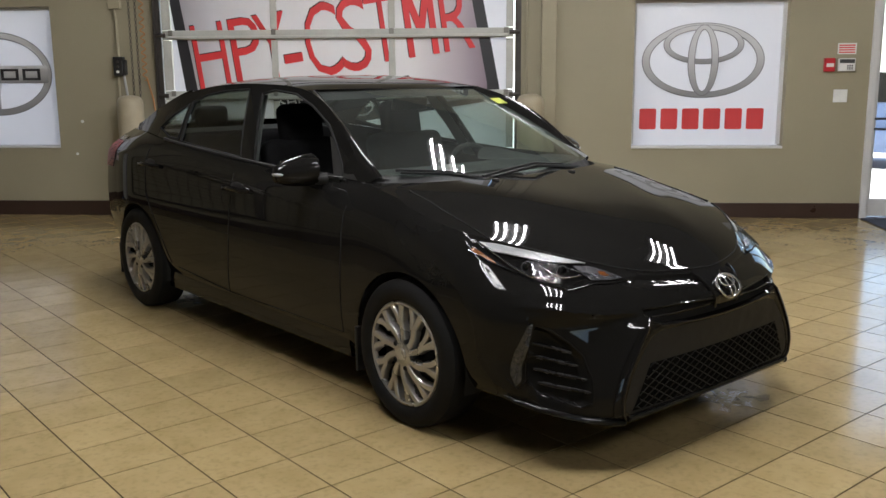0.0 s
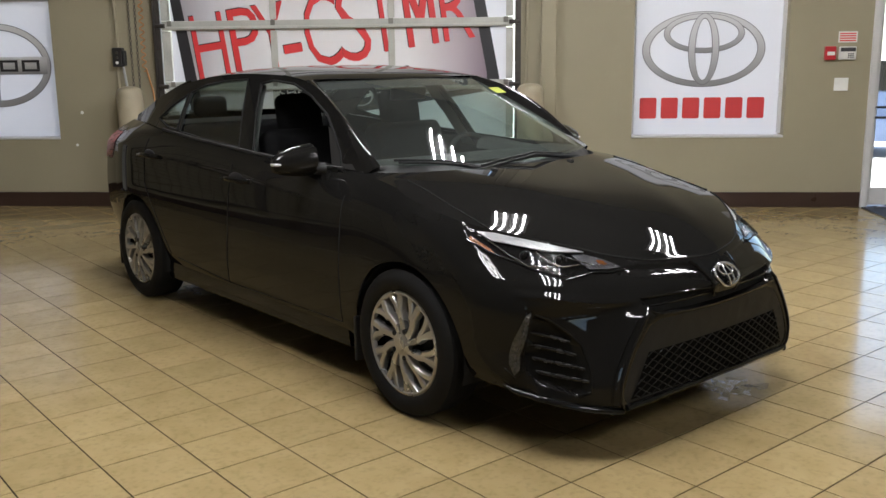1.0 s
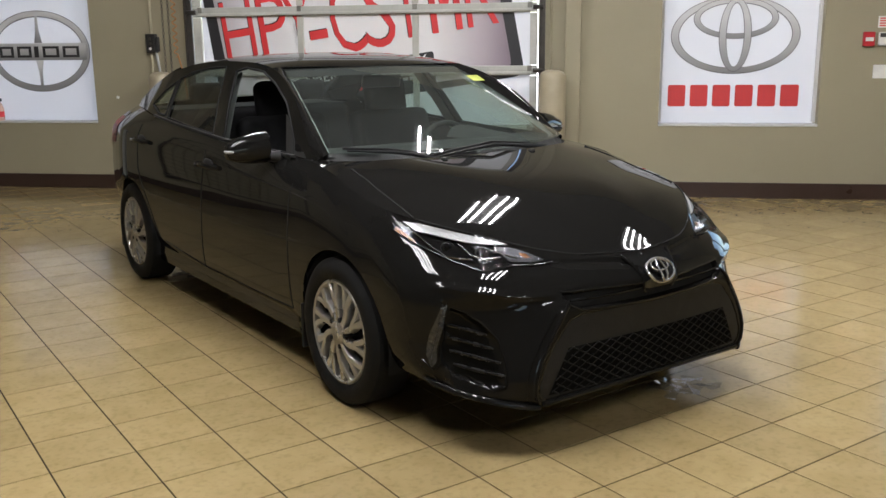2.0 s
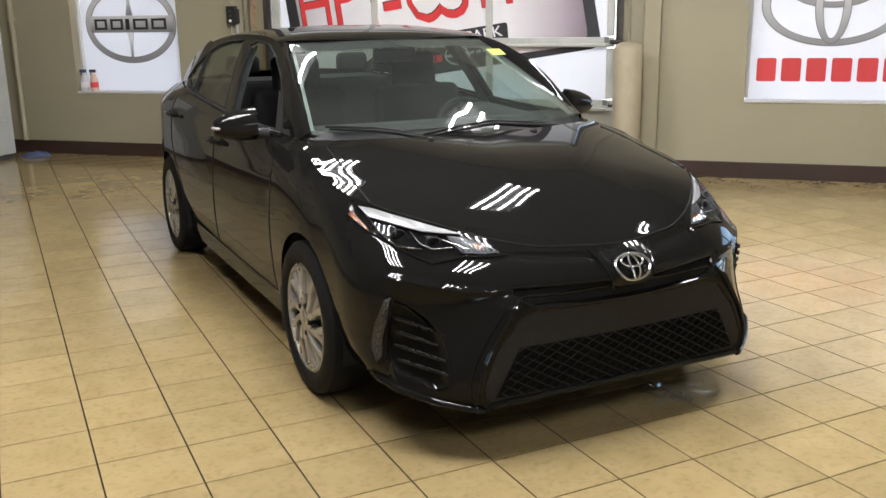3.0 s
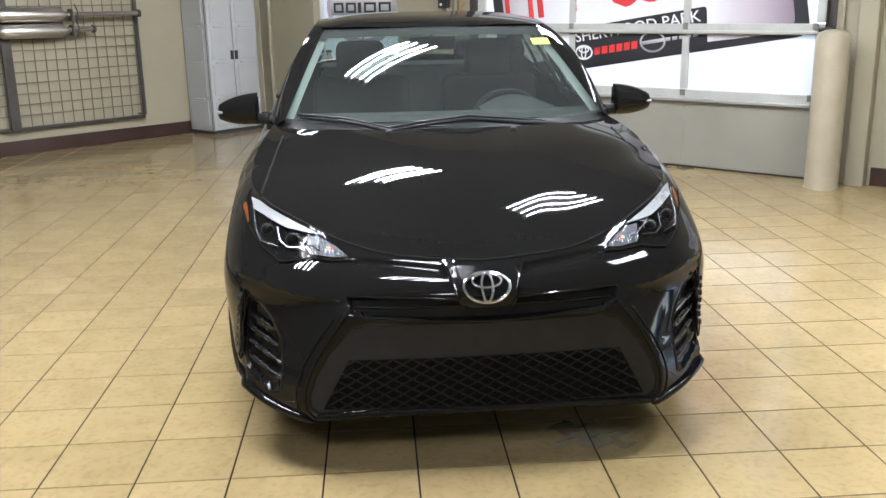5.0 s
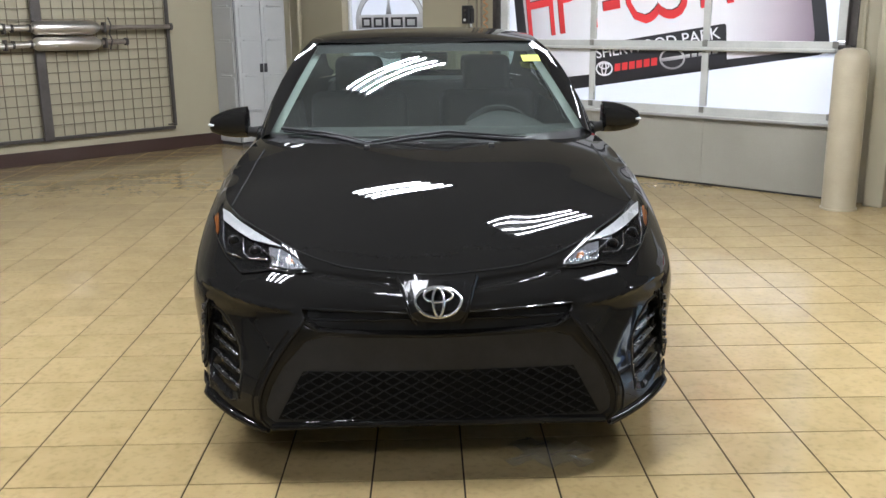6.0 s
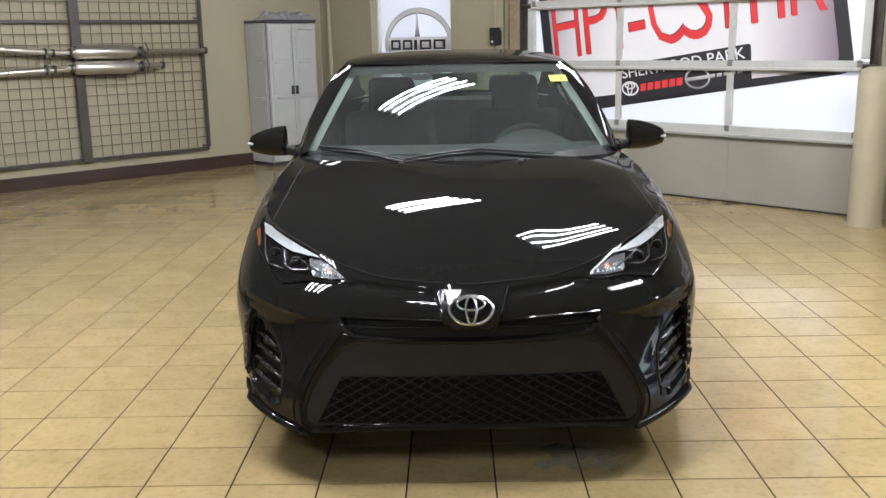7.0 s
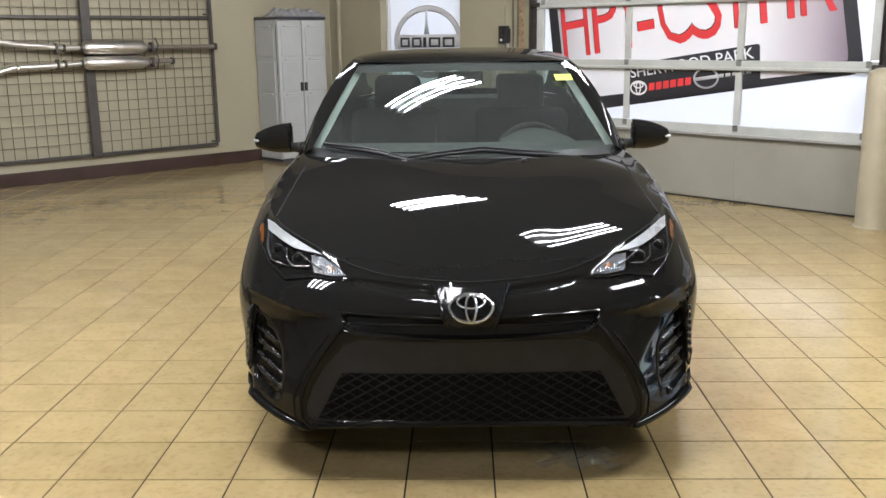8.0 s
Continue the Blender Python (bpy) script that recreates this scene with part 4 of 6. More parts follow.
def on_skin(pts, off, thick=0.0, cuts=2, mirror=1):
    """A plate laid on the front skin, with its outline given in x and z."""
    bm = bmesh.new()
    vs = [bm.verts.new((x, 0, z)) for x, z in pts]
    es = [bm.edges.new((vs[i], vs[(i + 1) % len(vs)])) for i in range(len(vs))]
    bmesh.ops.triangle_fill(bm, edges=es, use_beauty=True)
    if cuts:
        bmesh.ops.subdivide_edges(bm, edges=[e for e in bm.edges if e.calc_length() > 0.03], cuts=cuts)
        bmesh.ops.triangulate(bm, faces=bm.faces[:])
    for v in bm.verts:
        v.co = fas(v.co.x, v.co.z, off)
    if mirror < 0:
        for v in bm.verts:
            v.co.x *= -1
    if thick:
        bmesh.ops.recalc_face_normals(bm, faces=bm.faces)
        bmesh.ops.solidify(bm, geom=bm.faces[:], thickness=thick)
    return bm


def bar_on(pts, r, off=0.0, n=6, sgn=1, steps=5):
    """A round bar along points (x, z) on the front skin."""
    out = []
    for a, b in zip(pts, pts[1:]):
        out += [fas(a[0] + (b[0] - a[0]) * k / steps, a[1] + (b[1] - a[1]) * k / steps, off) for k in range(steps)]
    out.append(fas(*pts[-1], off))
    if sgn < 0:
        out = [Vector((-p.x, p.y, p.z)) for p in out]
    return tube(bmesh.new(), out, r, n)


def seam_on_side(pts, s, w=0.0028):
    out = []
    for (y0, z0), (y1, z1) in zip(pts, pts[1:]):
        for k in range(8):
            y, z = y0 + (y1 - y0) * k / 8, z0 + (z1 - z0) * k / 8
            zb = bot_s(y)
            p = side_point(y, (z - zb) / (top_s(max(y, -0.06)) - zb))
            out.append(Vector((s * (p.x + 0.0006), y, p.z)))
    return tube(bmesh.new(), out, w, 5)


for s in (1, -1):
    for nm, pts in (("front_door_seam", [(0.50, 0.30), (0.47, 0.6), (0.46, 0.93)]), ("centre_door_seam", [(1.60, 0.29), (1.52, 0.6), (1.49, 1.0)]),
                    ("rear_door_seam", [(2.30, 0.34), (2.42, 0.55), (2.56, 0.75), (2.58, 1.06)]), ("sill_seam", [(0.50, 0.30), (1.6, 0.29), (2.30, 0.34)])):
        part(nm, seam_on_side(pts, s), GAP, car)
    # door pulls
    for yc, zc in ((1.44, 0.877), (2.51, 0.927)):
        p = side_point(yc, (zc - bot_s(yc)) / (top_s(yc) - bot_s(yc)))
        h = part("door_handle", tube(bmesh.new(), [(s * (p.x + d), yc + u, zc + 0.004 * math.cos(u * 20)) for u, d in ((-0.125, -0.004), (-0.10, 0.026), (0, 0.036), (0.09, 0.028), (0.125, -0.004))], [0.012, 0.014, 0.015, 0.014, 0.012], 10), PAINT, car, smooth=True)
        bm = bmesh.new()
        bmesh.ops.create_uvsphere(bm, u_segments=16, v_segments=8, radius=1)
        for v in bm.verts:
            v.co = Vector((s * (p.x - 0.004) + v.co.x * 0.010, yc + v.co.y * 0.08, zc + v.co.z * 0.034))
        part("handle_recess", bm, SATIN, car, smooth=True)
    # sill skirt and mud flaps
    sk = [[(s * x, y, z) for x, z in ((0.842, 0.305), (0.846, 0.25), (0.836, 0.182), (0.78, 0.172))] for y in np.linspace(0.47, 2.40, 12)]
    part("sill_skirt", grid(sk), PAINT, car, smooth=True)
    part("mud_flap", bx(*(sorted((s * 0.70, s * 0.885))), AXF + ARCH - 0.012, AXF + ARCH + 0.006, 0.15, 0.36, bevel=0.006), SATIN, car)
    part("mud_flap", bx(*(sorted((s * 0.70, s * 0.875))), AXR + ARCH - 0.012, AXR + ARCH + 0.006, 0.16, 0.36, bevel=0.006), SATIN, car)

# hood shut lines
line = [p + Vector((0, 0, 0.0012)) for p in edge if p.y < -0.36]
part("hood_seam", tube(bmesh.new(), [Vector((-p.x, p.y, p.z)) for p in line[::-1]] + line[1:], 0.003, 5), GAP, car)
hv = [v.co.copy() for v in hood.data.vertices]
for s in (1, -1):
    pts = []
    for w in np.linspace(0.02, 1, 26):
        tx, ty = 0.742 - 0.045 * w, -0.36 + 0.56 * w
        best = min((v for v in hv if v.x * s > 0), key=lambda v: (v.x * s - tx) ** 2 + (v.y - ty) ** 2)
        pts.append(Vector((s * tx, ty, best.z + 0.0012)))
    zz = [p.z for p in pts]
    for i in range(1, len(pts) - 1):
        pts[i].z = (zz[i - 1] + zz[i] + zz[i + 1]) / 3
    part("fender_seam", tube(bmesh.new(), pts, 0.0035, 5), GAP, car)

# headlamps: dark bowl, white wedge along the upper edge, two framed projectors, ribbed inner reflector
for s in (1, -1):
    lamp = part("headlamp", on_skin(LAMP, -0.006, 0.0, 3, s), LAMPBOWL, car, "clear headlamp in a dark housing")
    wedge = [(0.772, 0.820), (0.737, 0.818), (0.683, 0.801), (0.597, 0.773), (0.523, 0.750), (0.575, 0.752), (0.634, 0.756), (0.675, 0.766), (0.725, 0.781), (0.760, 0.790)]
    part("light_guide", on_skin(wedge, 0.005, 0.005, 2, s), LEDBAR, lamp, "white light guide along the upper edge")
    part("turn_lens", on_skin([(0.799, 0.806), (0.811, 0.792), (0.797, 0.764), (0.782, 0.750), (0.780, 0.763), (0.789, 0.786)], 0.0, 0.004, 2, s), AMBER, lamp, "amber side lens")
    part("reflector", on_skin([(0.568, 0.745), (0.523, 0.744), (0.469, 0.724), (0.430, 0.700), (0.48, 0.696), (0.548, 0.700), (0.560, 0.718)], 0.000, 0.003, 2, s), REFLECTOR, lamp, "silver ribbed reflector")
    part("reflector_bulb", on_skin([(0.472, 0.709), (0.479, 0.721), (0.500, 0.725), (0.504, 0.714), (0.490, 0.707)], 0.0045, 0.0, 1, s), AMBER, lamp, "small amber bulb")
    for k in range(11):
        x = 0.448 + 0.0105 * k
        part("reflector_rib", bar_on([(x, 0.701), (x + 0.002, 0.710 + 0.0014 * k)], 0.0012, 0.004, 5, s, 2), LAMPCHROME, lamp)
    for pts in ([(0.766, 0.800), (0.750, 0.742), (0.728, 0.714), (0.664, 0.708)], [(0.669, 0.756), (0.659, 0.722), (0.632, 0.709), (0.570, 0.714)]):
        part("lens_frame", bar_on(pts, 0.0030, 0.004, 6, s), LAMPCHROME, lamp, "bright frame round the projector", smooth=True)
    part("upper_blade", bar_on([(0.610, 0.744), (0.560, 0.722), (0.520, 0.708)], 0.0026, 0.005, 6, s), LAMPCHROME, lamp)
    for cx_, cz_ in ((0.708, 0.748), (0.618, 0.732)):
        c = fas(cx_, cz_, -0.002)
        bm = bmesh.new()
        bmesh.ops.create_uvsphere(bm, u_segments=20, v_segments=12, radius=0.021)
        for v in bm.verts:
            v.co = Vector((s * (c.x + v.co.x), c.y + v.co.y * 0.5, c.z + v.co.z * 0.9))
        part("projector", bm, PIANO, lamp, "dark glass projector lens", smooth=True)
        ring_pts = [Vector((s * (c.x + 0.023 * math.cos(a)), c.y - 0.004 + 0.010 * math.cos(a), c.z + 0.021 * math.sin(a))) for a in np.linspace(0, 2 * math.pi, 25)]
        part("projector_ring", tube(bmesh.new(), ring_pts, 0.0016, 6, False), REFLECTOR, lamp)
    ob = part("lamp_cover", on_skin(LAMP, 0.010, 0.0, 3, s), COVER, lamp, "clear cover", smooth=True)
    ob.visible_shadow = False
    part("lower_edge", bar_on([(0.403, 0.691), (0.48, 0.686), (0.553, 0.688), (0.60, 0.680), (0.656, 0.671), (0.718, 0.700), (0.790, 0.755), (0.815, 0.792)], 0.0030, 0.004, 6, s), PIANO, lamp)

    # side vent, slats and running light strip
    vent = part("side_vent", on_skin(VENT_EDGE, -0.023, 0.0, 3, s), VENT, car, "dark side vent with four slats")
    for k in range(4):
        z = 0.478 - k * 0.047
        part("slat", bar_on([(0.786, z + 0.004), (0.74, z - 0.008), (0.690 - 0.010 * min(k, 3), z - 0.026)], [0.004, 0.0065, 0.007, 0.007, 0.007, 0.007, 0.007, 0.006, 0.004], -0.007, 8, s, 4), SLATP, vent, smooth=True)
    part("vent_edge", bar_on([(0.775, 0.552), (0.735, 0.533), (0.690, 0.488), (0.661, 0.44), (0.656, 0.36), (0.667, 0.275), (0.70, 0.258)], 0.0045, -0.001, 8, s, 6), PAINT, vent, smooth=True)
    strip = part("running_light", on_skin([(0.790, 0.560), (0.806, 0.55), (0.826, 0.46), (0.833, 0.36), (0.826, 0.318), (0.815, 0.34), (0.806, 0.43)], 0.003, 0.008, 2, s), GEM, car, "faceted upright running light")
    for k in range(7):
        part("facet", bar_on([(0.800 + 0.0035 * k, 0.548 - 0.030 * k), (0.803 + 0.0035 * k, 0.530 - 0.030 * k)], 0.006, 0.007, 5, s, 2), REFLECTOR, strip)
    part("light_edge", bar_on([(0.786, 0.568), (0.800, 0.45), (0.808, 0.34), (0.824, 0.305), (0.842, 0.34)], 0.0035, 0.002, 6, s), PIANO, strip)
    lip = [(0.836, 0.275), (0.820, 0.256), (0.79, 0.243), (0.74, 0.228), (0.68, 0.213), (0.61, 0.201), (0.56, 0.196)]
    part("corner_lip", bar_on(lip, [0.001] + [0.003, 0.006, 0.008, 0.010, 0.012] + [0.014] * 24 + [0.010], 0.006, 10, s, 5), PAINT, car, smooth=True)
    # folded edges beside the lower grille
    fin = [(fin_x(z) - 0.004, z) for z in np.linspace(0.565, 0.200, 12)]
    part("grille_fin", bar_on(fin, 0.0065, 0.002, 8, s, 4), PAINT, car, smooth=True)
    part("grille_fin", bar_on([(x + 0.026, z) for x, z in fin[1:]], 0.0035, 0.001, 8, s, 4), PAINT, car, smooth=True)

# grille, slot, badge
both = lambda half: [(-x, z) for x, z in half[-2:0:-1]] + half
lower = part("lower_grille", on_skin(both(GRILLE), -0.005, 0.0, 4), SATIN, car, "satin black lower grille")
# dark sheet behind the strands, painted as the shade in the openings
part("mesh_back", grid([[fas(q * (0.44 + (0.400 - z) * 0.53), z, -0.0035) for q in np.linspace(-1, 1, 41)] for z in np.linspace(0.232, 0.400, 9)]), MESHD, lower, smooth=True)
bm = bmesh.new()
for d in (1, -1):
    for k in range(-18, 18):
        pts = []
        for j in range(13):
            z = 0.230 + 0.17 * j / 12
            x = (k + 0.5) * 0.060 + d * (j / 12 - 0.5) * 0.30
            if abs(x) < 0.445 + (0.400 - z) * 0.52:
                pts.append(fas(x, z, -0.001))
        if len(pts) > 1:
            tube(bm, pts, 0.0026, 5, False)
part("mesh", bm, MESHP, lower, "diamond mesh insert", smooth=True)
part("lower_lip", bar_on([(-0.55, 0.204), (-0.3, 0.216), (0, 0.220), (0.3, 0.216), (0.55, 0.204)], 0.012, 0.002, 8, 1, 8), PAINT, car, smooth=True)
for s in (1, -1):
    part("brow_groove", on_skin([(x, z - 0.001) for x, z in BROW], -0.010, 0.0, 4, s), MESHD, car, "dark groove under the hood edge")
slot = part("upper_slot", on_skin(both(SLOT), -0.022, 0.0, 4), GAP, car, "dark slot below the badge")
part("slot_bar", bar_on([(-0.41, 0.572), (-0.2, 0.570), (0, 0.569), (0.2, 0.570), (0.41, 0.572)], 0.005, -0.010, 8, 1, 8), PIANO, slot)
part("slot_upper_edge", bar_on([(-0.44, 0.598), (-0.2, 0.599), (0, 0.599), (0.2, 0.599), (0.44, 0.598)], 0.004, 0.000, 8, 1, 8), PAINT, slot, smooth=True)
part("slot_lower_edge", bar_on([(-0.43, 0.560), (-0.38, 0.534), (-0.2, 0.525), (0, 0.522), (0.2, 0.525), (0.38, 0.534), (0.43, 0.560)], 0.0045, 0.000, 8, 1, 8), PAINT, slot, smooth=True)
for s in (1, -1):
    part("brow_groove", on_skin(BROW, -0.012, 0.0, 2, s), GAP, car)
badge = part("badge_shield", on_skin(round_quad([(-0.118, 0.684), (0.118, 0.684), (0.078, 0.572), (-0.078, 0.572)], 0.03), 0.006, 0.004, 2), PIANO, car, "gloss black badge shield")

for s in (1, -1):
    part("shield_edge", bar_on([(0.128, 0.690), (0.113, 0.664), (0.096, 0.620), (0.080, 0.572), (0.070, 0.560)], 0.0055, 0.004, 8, s, 6), PAINT, badge, smooth=True)


def torus_on(cx, cz, rx, rz, r, off):
    pts = [fas(cx + rx * math.cos(a), cz + rz * math.sin(a), off) for a in np.linspace(0, 2 * math.pi, 41)]
    return tube(bmesh.new(), pts, r, 8, False)


part("badge_ring", torus_on(0, 0.630, 0.071, 0.034, 0.0052, 0.014), BADGEC, badge, "chrome oval ring", smooth=True)
part("badge_oval", torus_on(0, 0.643, 0.044, 0.0165, 0.004, 0.017), BADGEC, badge, "chrome oval", smooth=True)
part("badge_oval", torus_on(0, 0.630, 0.017, 0.030, 0.004, 0.019), BADGEC, badge, "chrome oval", smooth=True)

# door mirrors
for s in (1, -1):
    bm = bmesh.new()
    bmesh.ops.create_uvsphere(bm, u_segments=28, v_segments=16, radius=1)
    for v in bm.verts:
        x, y, z = v.co
        t = max(0.0, min(1.0, (x + 0.86) / 1.86))
        hz = 0.074 * (1 - 0.58 * t ** 2.4)
        rr = math.hypot(y, z) or 1e-6
        full = 1.0 if x > -0.86 else 0.6 * rr / 0.51
        cy, cz = (y / rr) * full * (1 if t < 0.9 else rr / 0.36 if rr < 0.36 else 1), (z / rr) * full * (1 if t < 0.9 else rr / 0.36 if rr < 0.36 else 1)
        v.co = Vector((s * (0.845 + 0.195 * t), 0.735 + 0.03 * t + cy * (0.082 - 0.05 * t) * (1 if cy < 0 else 0.55), 1.032 - 0.016 * t + cz * hz))
    mir = part("mirror_housing", bm, PAINT, car, "gloss black door mirror", smooth=True)
    bm = bmesh.new()
    bmesh.ops.create_uvsphere(bm, u_segments=16, v_segments=8, radius=1)
    for v in bm.verts:
        v.co = Vector((s * (1.020 + v.co.x * 0.024), 0.752 + v.co.y * 0.034, 1.018 + v.co.z * 0.0105))
    part("turn_lamp", bm, LEDBAR, mir, "clear turn lamp at the tip", smooth=True)
    part("mirror_foot", tube(bmesh.new(), [(s * 0.79, 0.70, 0.985), (s * 0.835, 0.715, 0.985), (s * 0.875, 0.73, 0.995)], [0.03, 0.024, 0.03], 10), SATIN, mir, smooth=True)
    part("mirror_glass", bx(*sorted((s * 0.86, s * 0.985)), 0.781, 0.785, 1.0, 1.075, bevel=0.001), CHROME, mir, "mirror glass")
    sail = fill([(0.50, 0.99), (0.66, 1.0), (0.78, 1.175), (0.74, 1.16)], [], lambda y, z: s * (xs(y, z) + 0.003), 0)
    part("mirror_sail", sail, SATIN, car)

# wipers, washer nozzles, roof antenna, sticker
WIPERS = [[(-0.630, 0.363, 1.036), (-0.450, 0.274, 1.026), (-0.360, 0.243, 1.012), (-0.250, 0.215, 0.985), (-0.020, 0.193, 0.988)],
          [(-0.240, 0.213, 0.990), (-0.100, 0.196, 1.012), (0.080, 0.195, 1.030), (0.300, 0.226, 1.006), (0.520, 0.305, 0.979)]]
for pts in WIPERS:
    w = part("wiper_arm", tube(bmesh.new(), [(x, y - 0.014, z - 0.008) for x, y, z in pts], [0.005, 0.007, 0.008, 0.010, 0.013], 8), WIPER, car, "black wiper arm", smooth=True)
    part("wiper_blade", tube(bmesh.new(), [(x * 1.02, y + 0.004, z + 0.003) for x, y, z in pts], 0.0065, 6), WIPER, w)
for s in (0.26, -0.26):
    part("washer_nozzle", bx(s - 0.012, s + 0.012, 0.10, 0.13, 0.975, 0.992, bevel=0.004), SATIN, car)
bm = bmesh.new()
sc = ws_bot(0.845).lerp(ws_top(0.93), 0.755) + Vector((0.0, -0.03, 0.020))
sl = (ws_top(0.9) - ws_bot(0.8)).normalized()
ex = Vector((1, 0.16, 0)).normalized()
bm.faces.new([bm.verts.new(sc + ex * a + sl * b) for a, b in ((-0.045, -0.035), (0.045, -0.035), (0.045, 0.035), (-0.045, 0.035))])
bm.normal_update()
bmesh.ops.solidify(bm, geom=bm.faces[:], thickness=0.001)
part("sticker", bm, STICK, car, "yellow sticker inside the windscreen")


# wheels
def lathe(prof, n=48, y0=0.0):
    """Turns a profile (x, r) round the x axis."""
    bm = bmesh.new()
    rows = [[bm.verts.new((x, r * math.cos(a), r * math.sin(a))) for x, r in prof] for a in (2 * math.pi * k / n for k in range(n))]
    for i in range(n):
        a, b = rows[i], rows[(i + 1) % n]
        for k in range(len(prof) - 1):
            bm.faces.new((a[k], a[k + 1], b[k + 1], b[k]))
    return bm


def build_wheel():
    INSIDE.clear()
    w = new("wheel")
    tyre = [(-0.10, 0.21), (-0.103, 0.25), (-0.098, 0.292), (-0.08, 0.314), (-0.05, WR - 0.002), (0, WR), (0.05, WR - 0.002), (0.08, 0.314), (0.098, 0.294), (0.104, 0.262), (0.098, 0.236), (0.090, 0.228), (0.080, 0.220)]
    part("tyre", lathe(tyre), RUBBER, w, "black road tyre", smooth=True)
    rim = part("rim", lathe([(-0.09, 0.218), (-0.06, 0.20), (0.03, 0.205), (0.035, 0.02), (0.035, 0.001)]), GAP, w, "dark steel rim behind the cap", smooth=True)
    part("rim_edge", lathe([(0.075, 0.206), (0.090, 0.209), (0.094, 0.215), (0.092, 0.222), (0.086, 0.226), (0.06, 0.222)]), HUBCAP, w, "silver outer ring", smooth=True)
    part("centre_cap", lathe([(0.070, 0.062), (0.092, 0.058), (0.097, 0.046), (0.100, 0.035), (0.100, 0.030), (0.104, 0.026), (0.105, 0.001)], 32), HUBCAP, w, "silver centre cap", smooth=True)
    def arm(bm, a0, r0, a1, r1, w0, w1, h0, h1):
        rings_ = []
        for j in range(7):
            f = j / 6
            a, r, wd, h = radians(a0 + (a1 - a0) * f ** 1.3), r0 + (r1 - r0) * f, w0 + (w1 - w0) * f, h0 + (h1 - h0) * f
            c, t = Vector((0, math.cos(a), math.sin(a))), Vector((0, -math.sin(a), math.cos(a)))
            q = [c * r + t * wd * u + Vector((h - d, 0, 0)) for u, d in ((-1.25, 0.030), (-1, 0.005), (-0.72, 0), (0.72, 0), (1, 0.005), (1.25, 0.030))]
            rings_.append([bm.verts.new(p) for p in q])
        for p, q in zip(rings_, rings_[1:]):
            for i in range(5):
                bm.faces.new((p[i], p[i + 1], q[i + 1], q[i]))

    for k in range(5):
        bm = bmesh.new()
        for q in (-1, 1):
            a0 = 72 * k + q * 15 - 5
            a1 = 72 * k + q * 18 + 10
            arm(bm, a0, 0.036, a1, 0.150, 0.0125, 0.0170, 0.0955, 0.0945)
            arm(bm, a1 - 2.5, 0.128, a1 - 3.0, 0.214, 0.0115, 0.0180, 0.0947, 0.089)
            arm(bm, a1 + 3.0, 0.128, a1 + 16.0, 0.214, 0.0105, 0.0170, 0.0945, 0.089)
        part("spoke", bm, HUBCAP, w, "silver split spokes of the hubcap")
    for k in range(5):
        bm = bmesh.new()
        a = 2 * math.pi * (k + 0.5) / 5
        tube(bm, [(0.036, 0.060 * math.cos(a), 0.060 * math.sin(a)), (0.0985, 0.060 * math.cos(a), 0.060 * math.sin(a))], 0.0105, 12)
        part("nut_well", bm, GAP, rim)
    part("brake_drum", lathe([(-0.05, 0.15), (-0.02, 0.15), (-0.02, 0.02)], 32), STEELD, w, smooth=True)
    INSIDE.append(Vector((0, 1.3, 0.62)))
    return w


w0 = build_wheel()
for k, (x, y, rz) in enumerate(((0.803, AXF, 0), (0.797, AXR, 0), (-0.803, AXF, 180), (-0.797, AXR, 180))):
    m = pose(x, y, WR - 0.002, 0, 0, rz) @ pose(0, 0, 0, 17 * k, 0, 0)
    w = w0 if k == 0 else copy_thing(w0, m)
    w.parent = car
    w.matrix_basis = m

# underbody and cabin
part("underbody", bx(-0.70, 0.70, -0.45, 3.45, 0.22, 0.30, bevel=0.02), GAP, car)
part("cabin_floor", bx(-0.78, 0.78, 0.35, 3.0, 0.32, 0.36), CLOTH, car)
rows = [[(x, y + 0.05 * (x / 0.72) ** 2, z) for x in np.linspace(-0.70, 0.70, 17)] for y, z in ((0.34, 1.0), (0.45, 1.012), (0.62, 1.01), (0.74, 0.985), (0.80, 0.93), (0.78, 0.80), (0.72, 0.6))]
part("dashboard", grid(rows), DASH, car, "dark dashboard", smooth=True)
rows = [[(0.37 + 0.18 * q, 0.72 + 0.12 * math.cos(math.pi * q / 2 * 1.0), 1.012 + 0.045 * math.cos(math.pi * q / 2)) for q in np.linspace(-1, 1, 11)], [(0.37 + 0.18 * q, 0.56, 1.010) for q in np.linspace(-1, 1, 11)]]
part("gauge_hood", grid(rows), DASH, car, smooth=True)
wheel_m = pose(0.37, 0.92, 0.89, 65, 0, 0)
pts = [wheel_m @ Vector((0.185 * math.cos(a), 0.185 * math.sin(a), 0)) for a in np.linspace(0, 2 * math.pi, 33)]
st = part("steering_wheel", tube(bmesh.new(), pts, 0.016, 8, False), DASH, car, "dark steering wheel", smooth=True)
part("steering_hub", tube(bmesh.new(), [wheel_m @ Vector((0, 0, -0.06)), wheel_m @ Vector((0, 0, 0.01))], [0.08, 0.065], 16), DASH, st)
for s in (1, -1):
    part("steering_spoke", tube(bmesh.new(), [wheel_m @ Vector((s * 0.05, 0, 0)), wheel_m @ Vector((s * 0.18, 0.01, 0))], 0.016, 8), DASH, st)


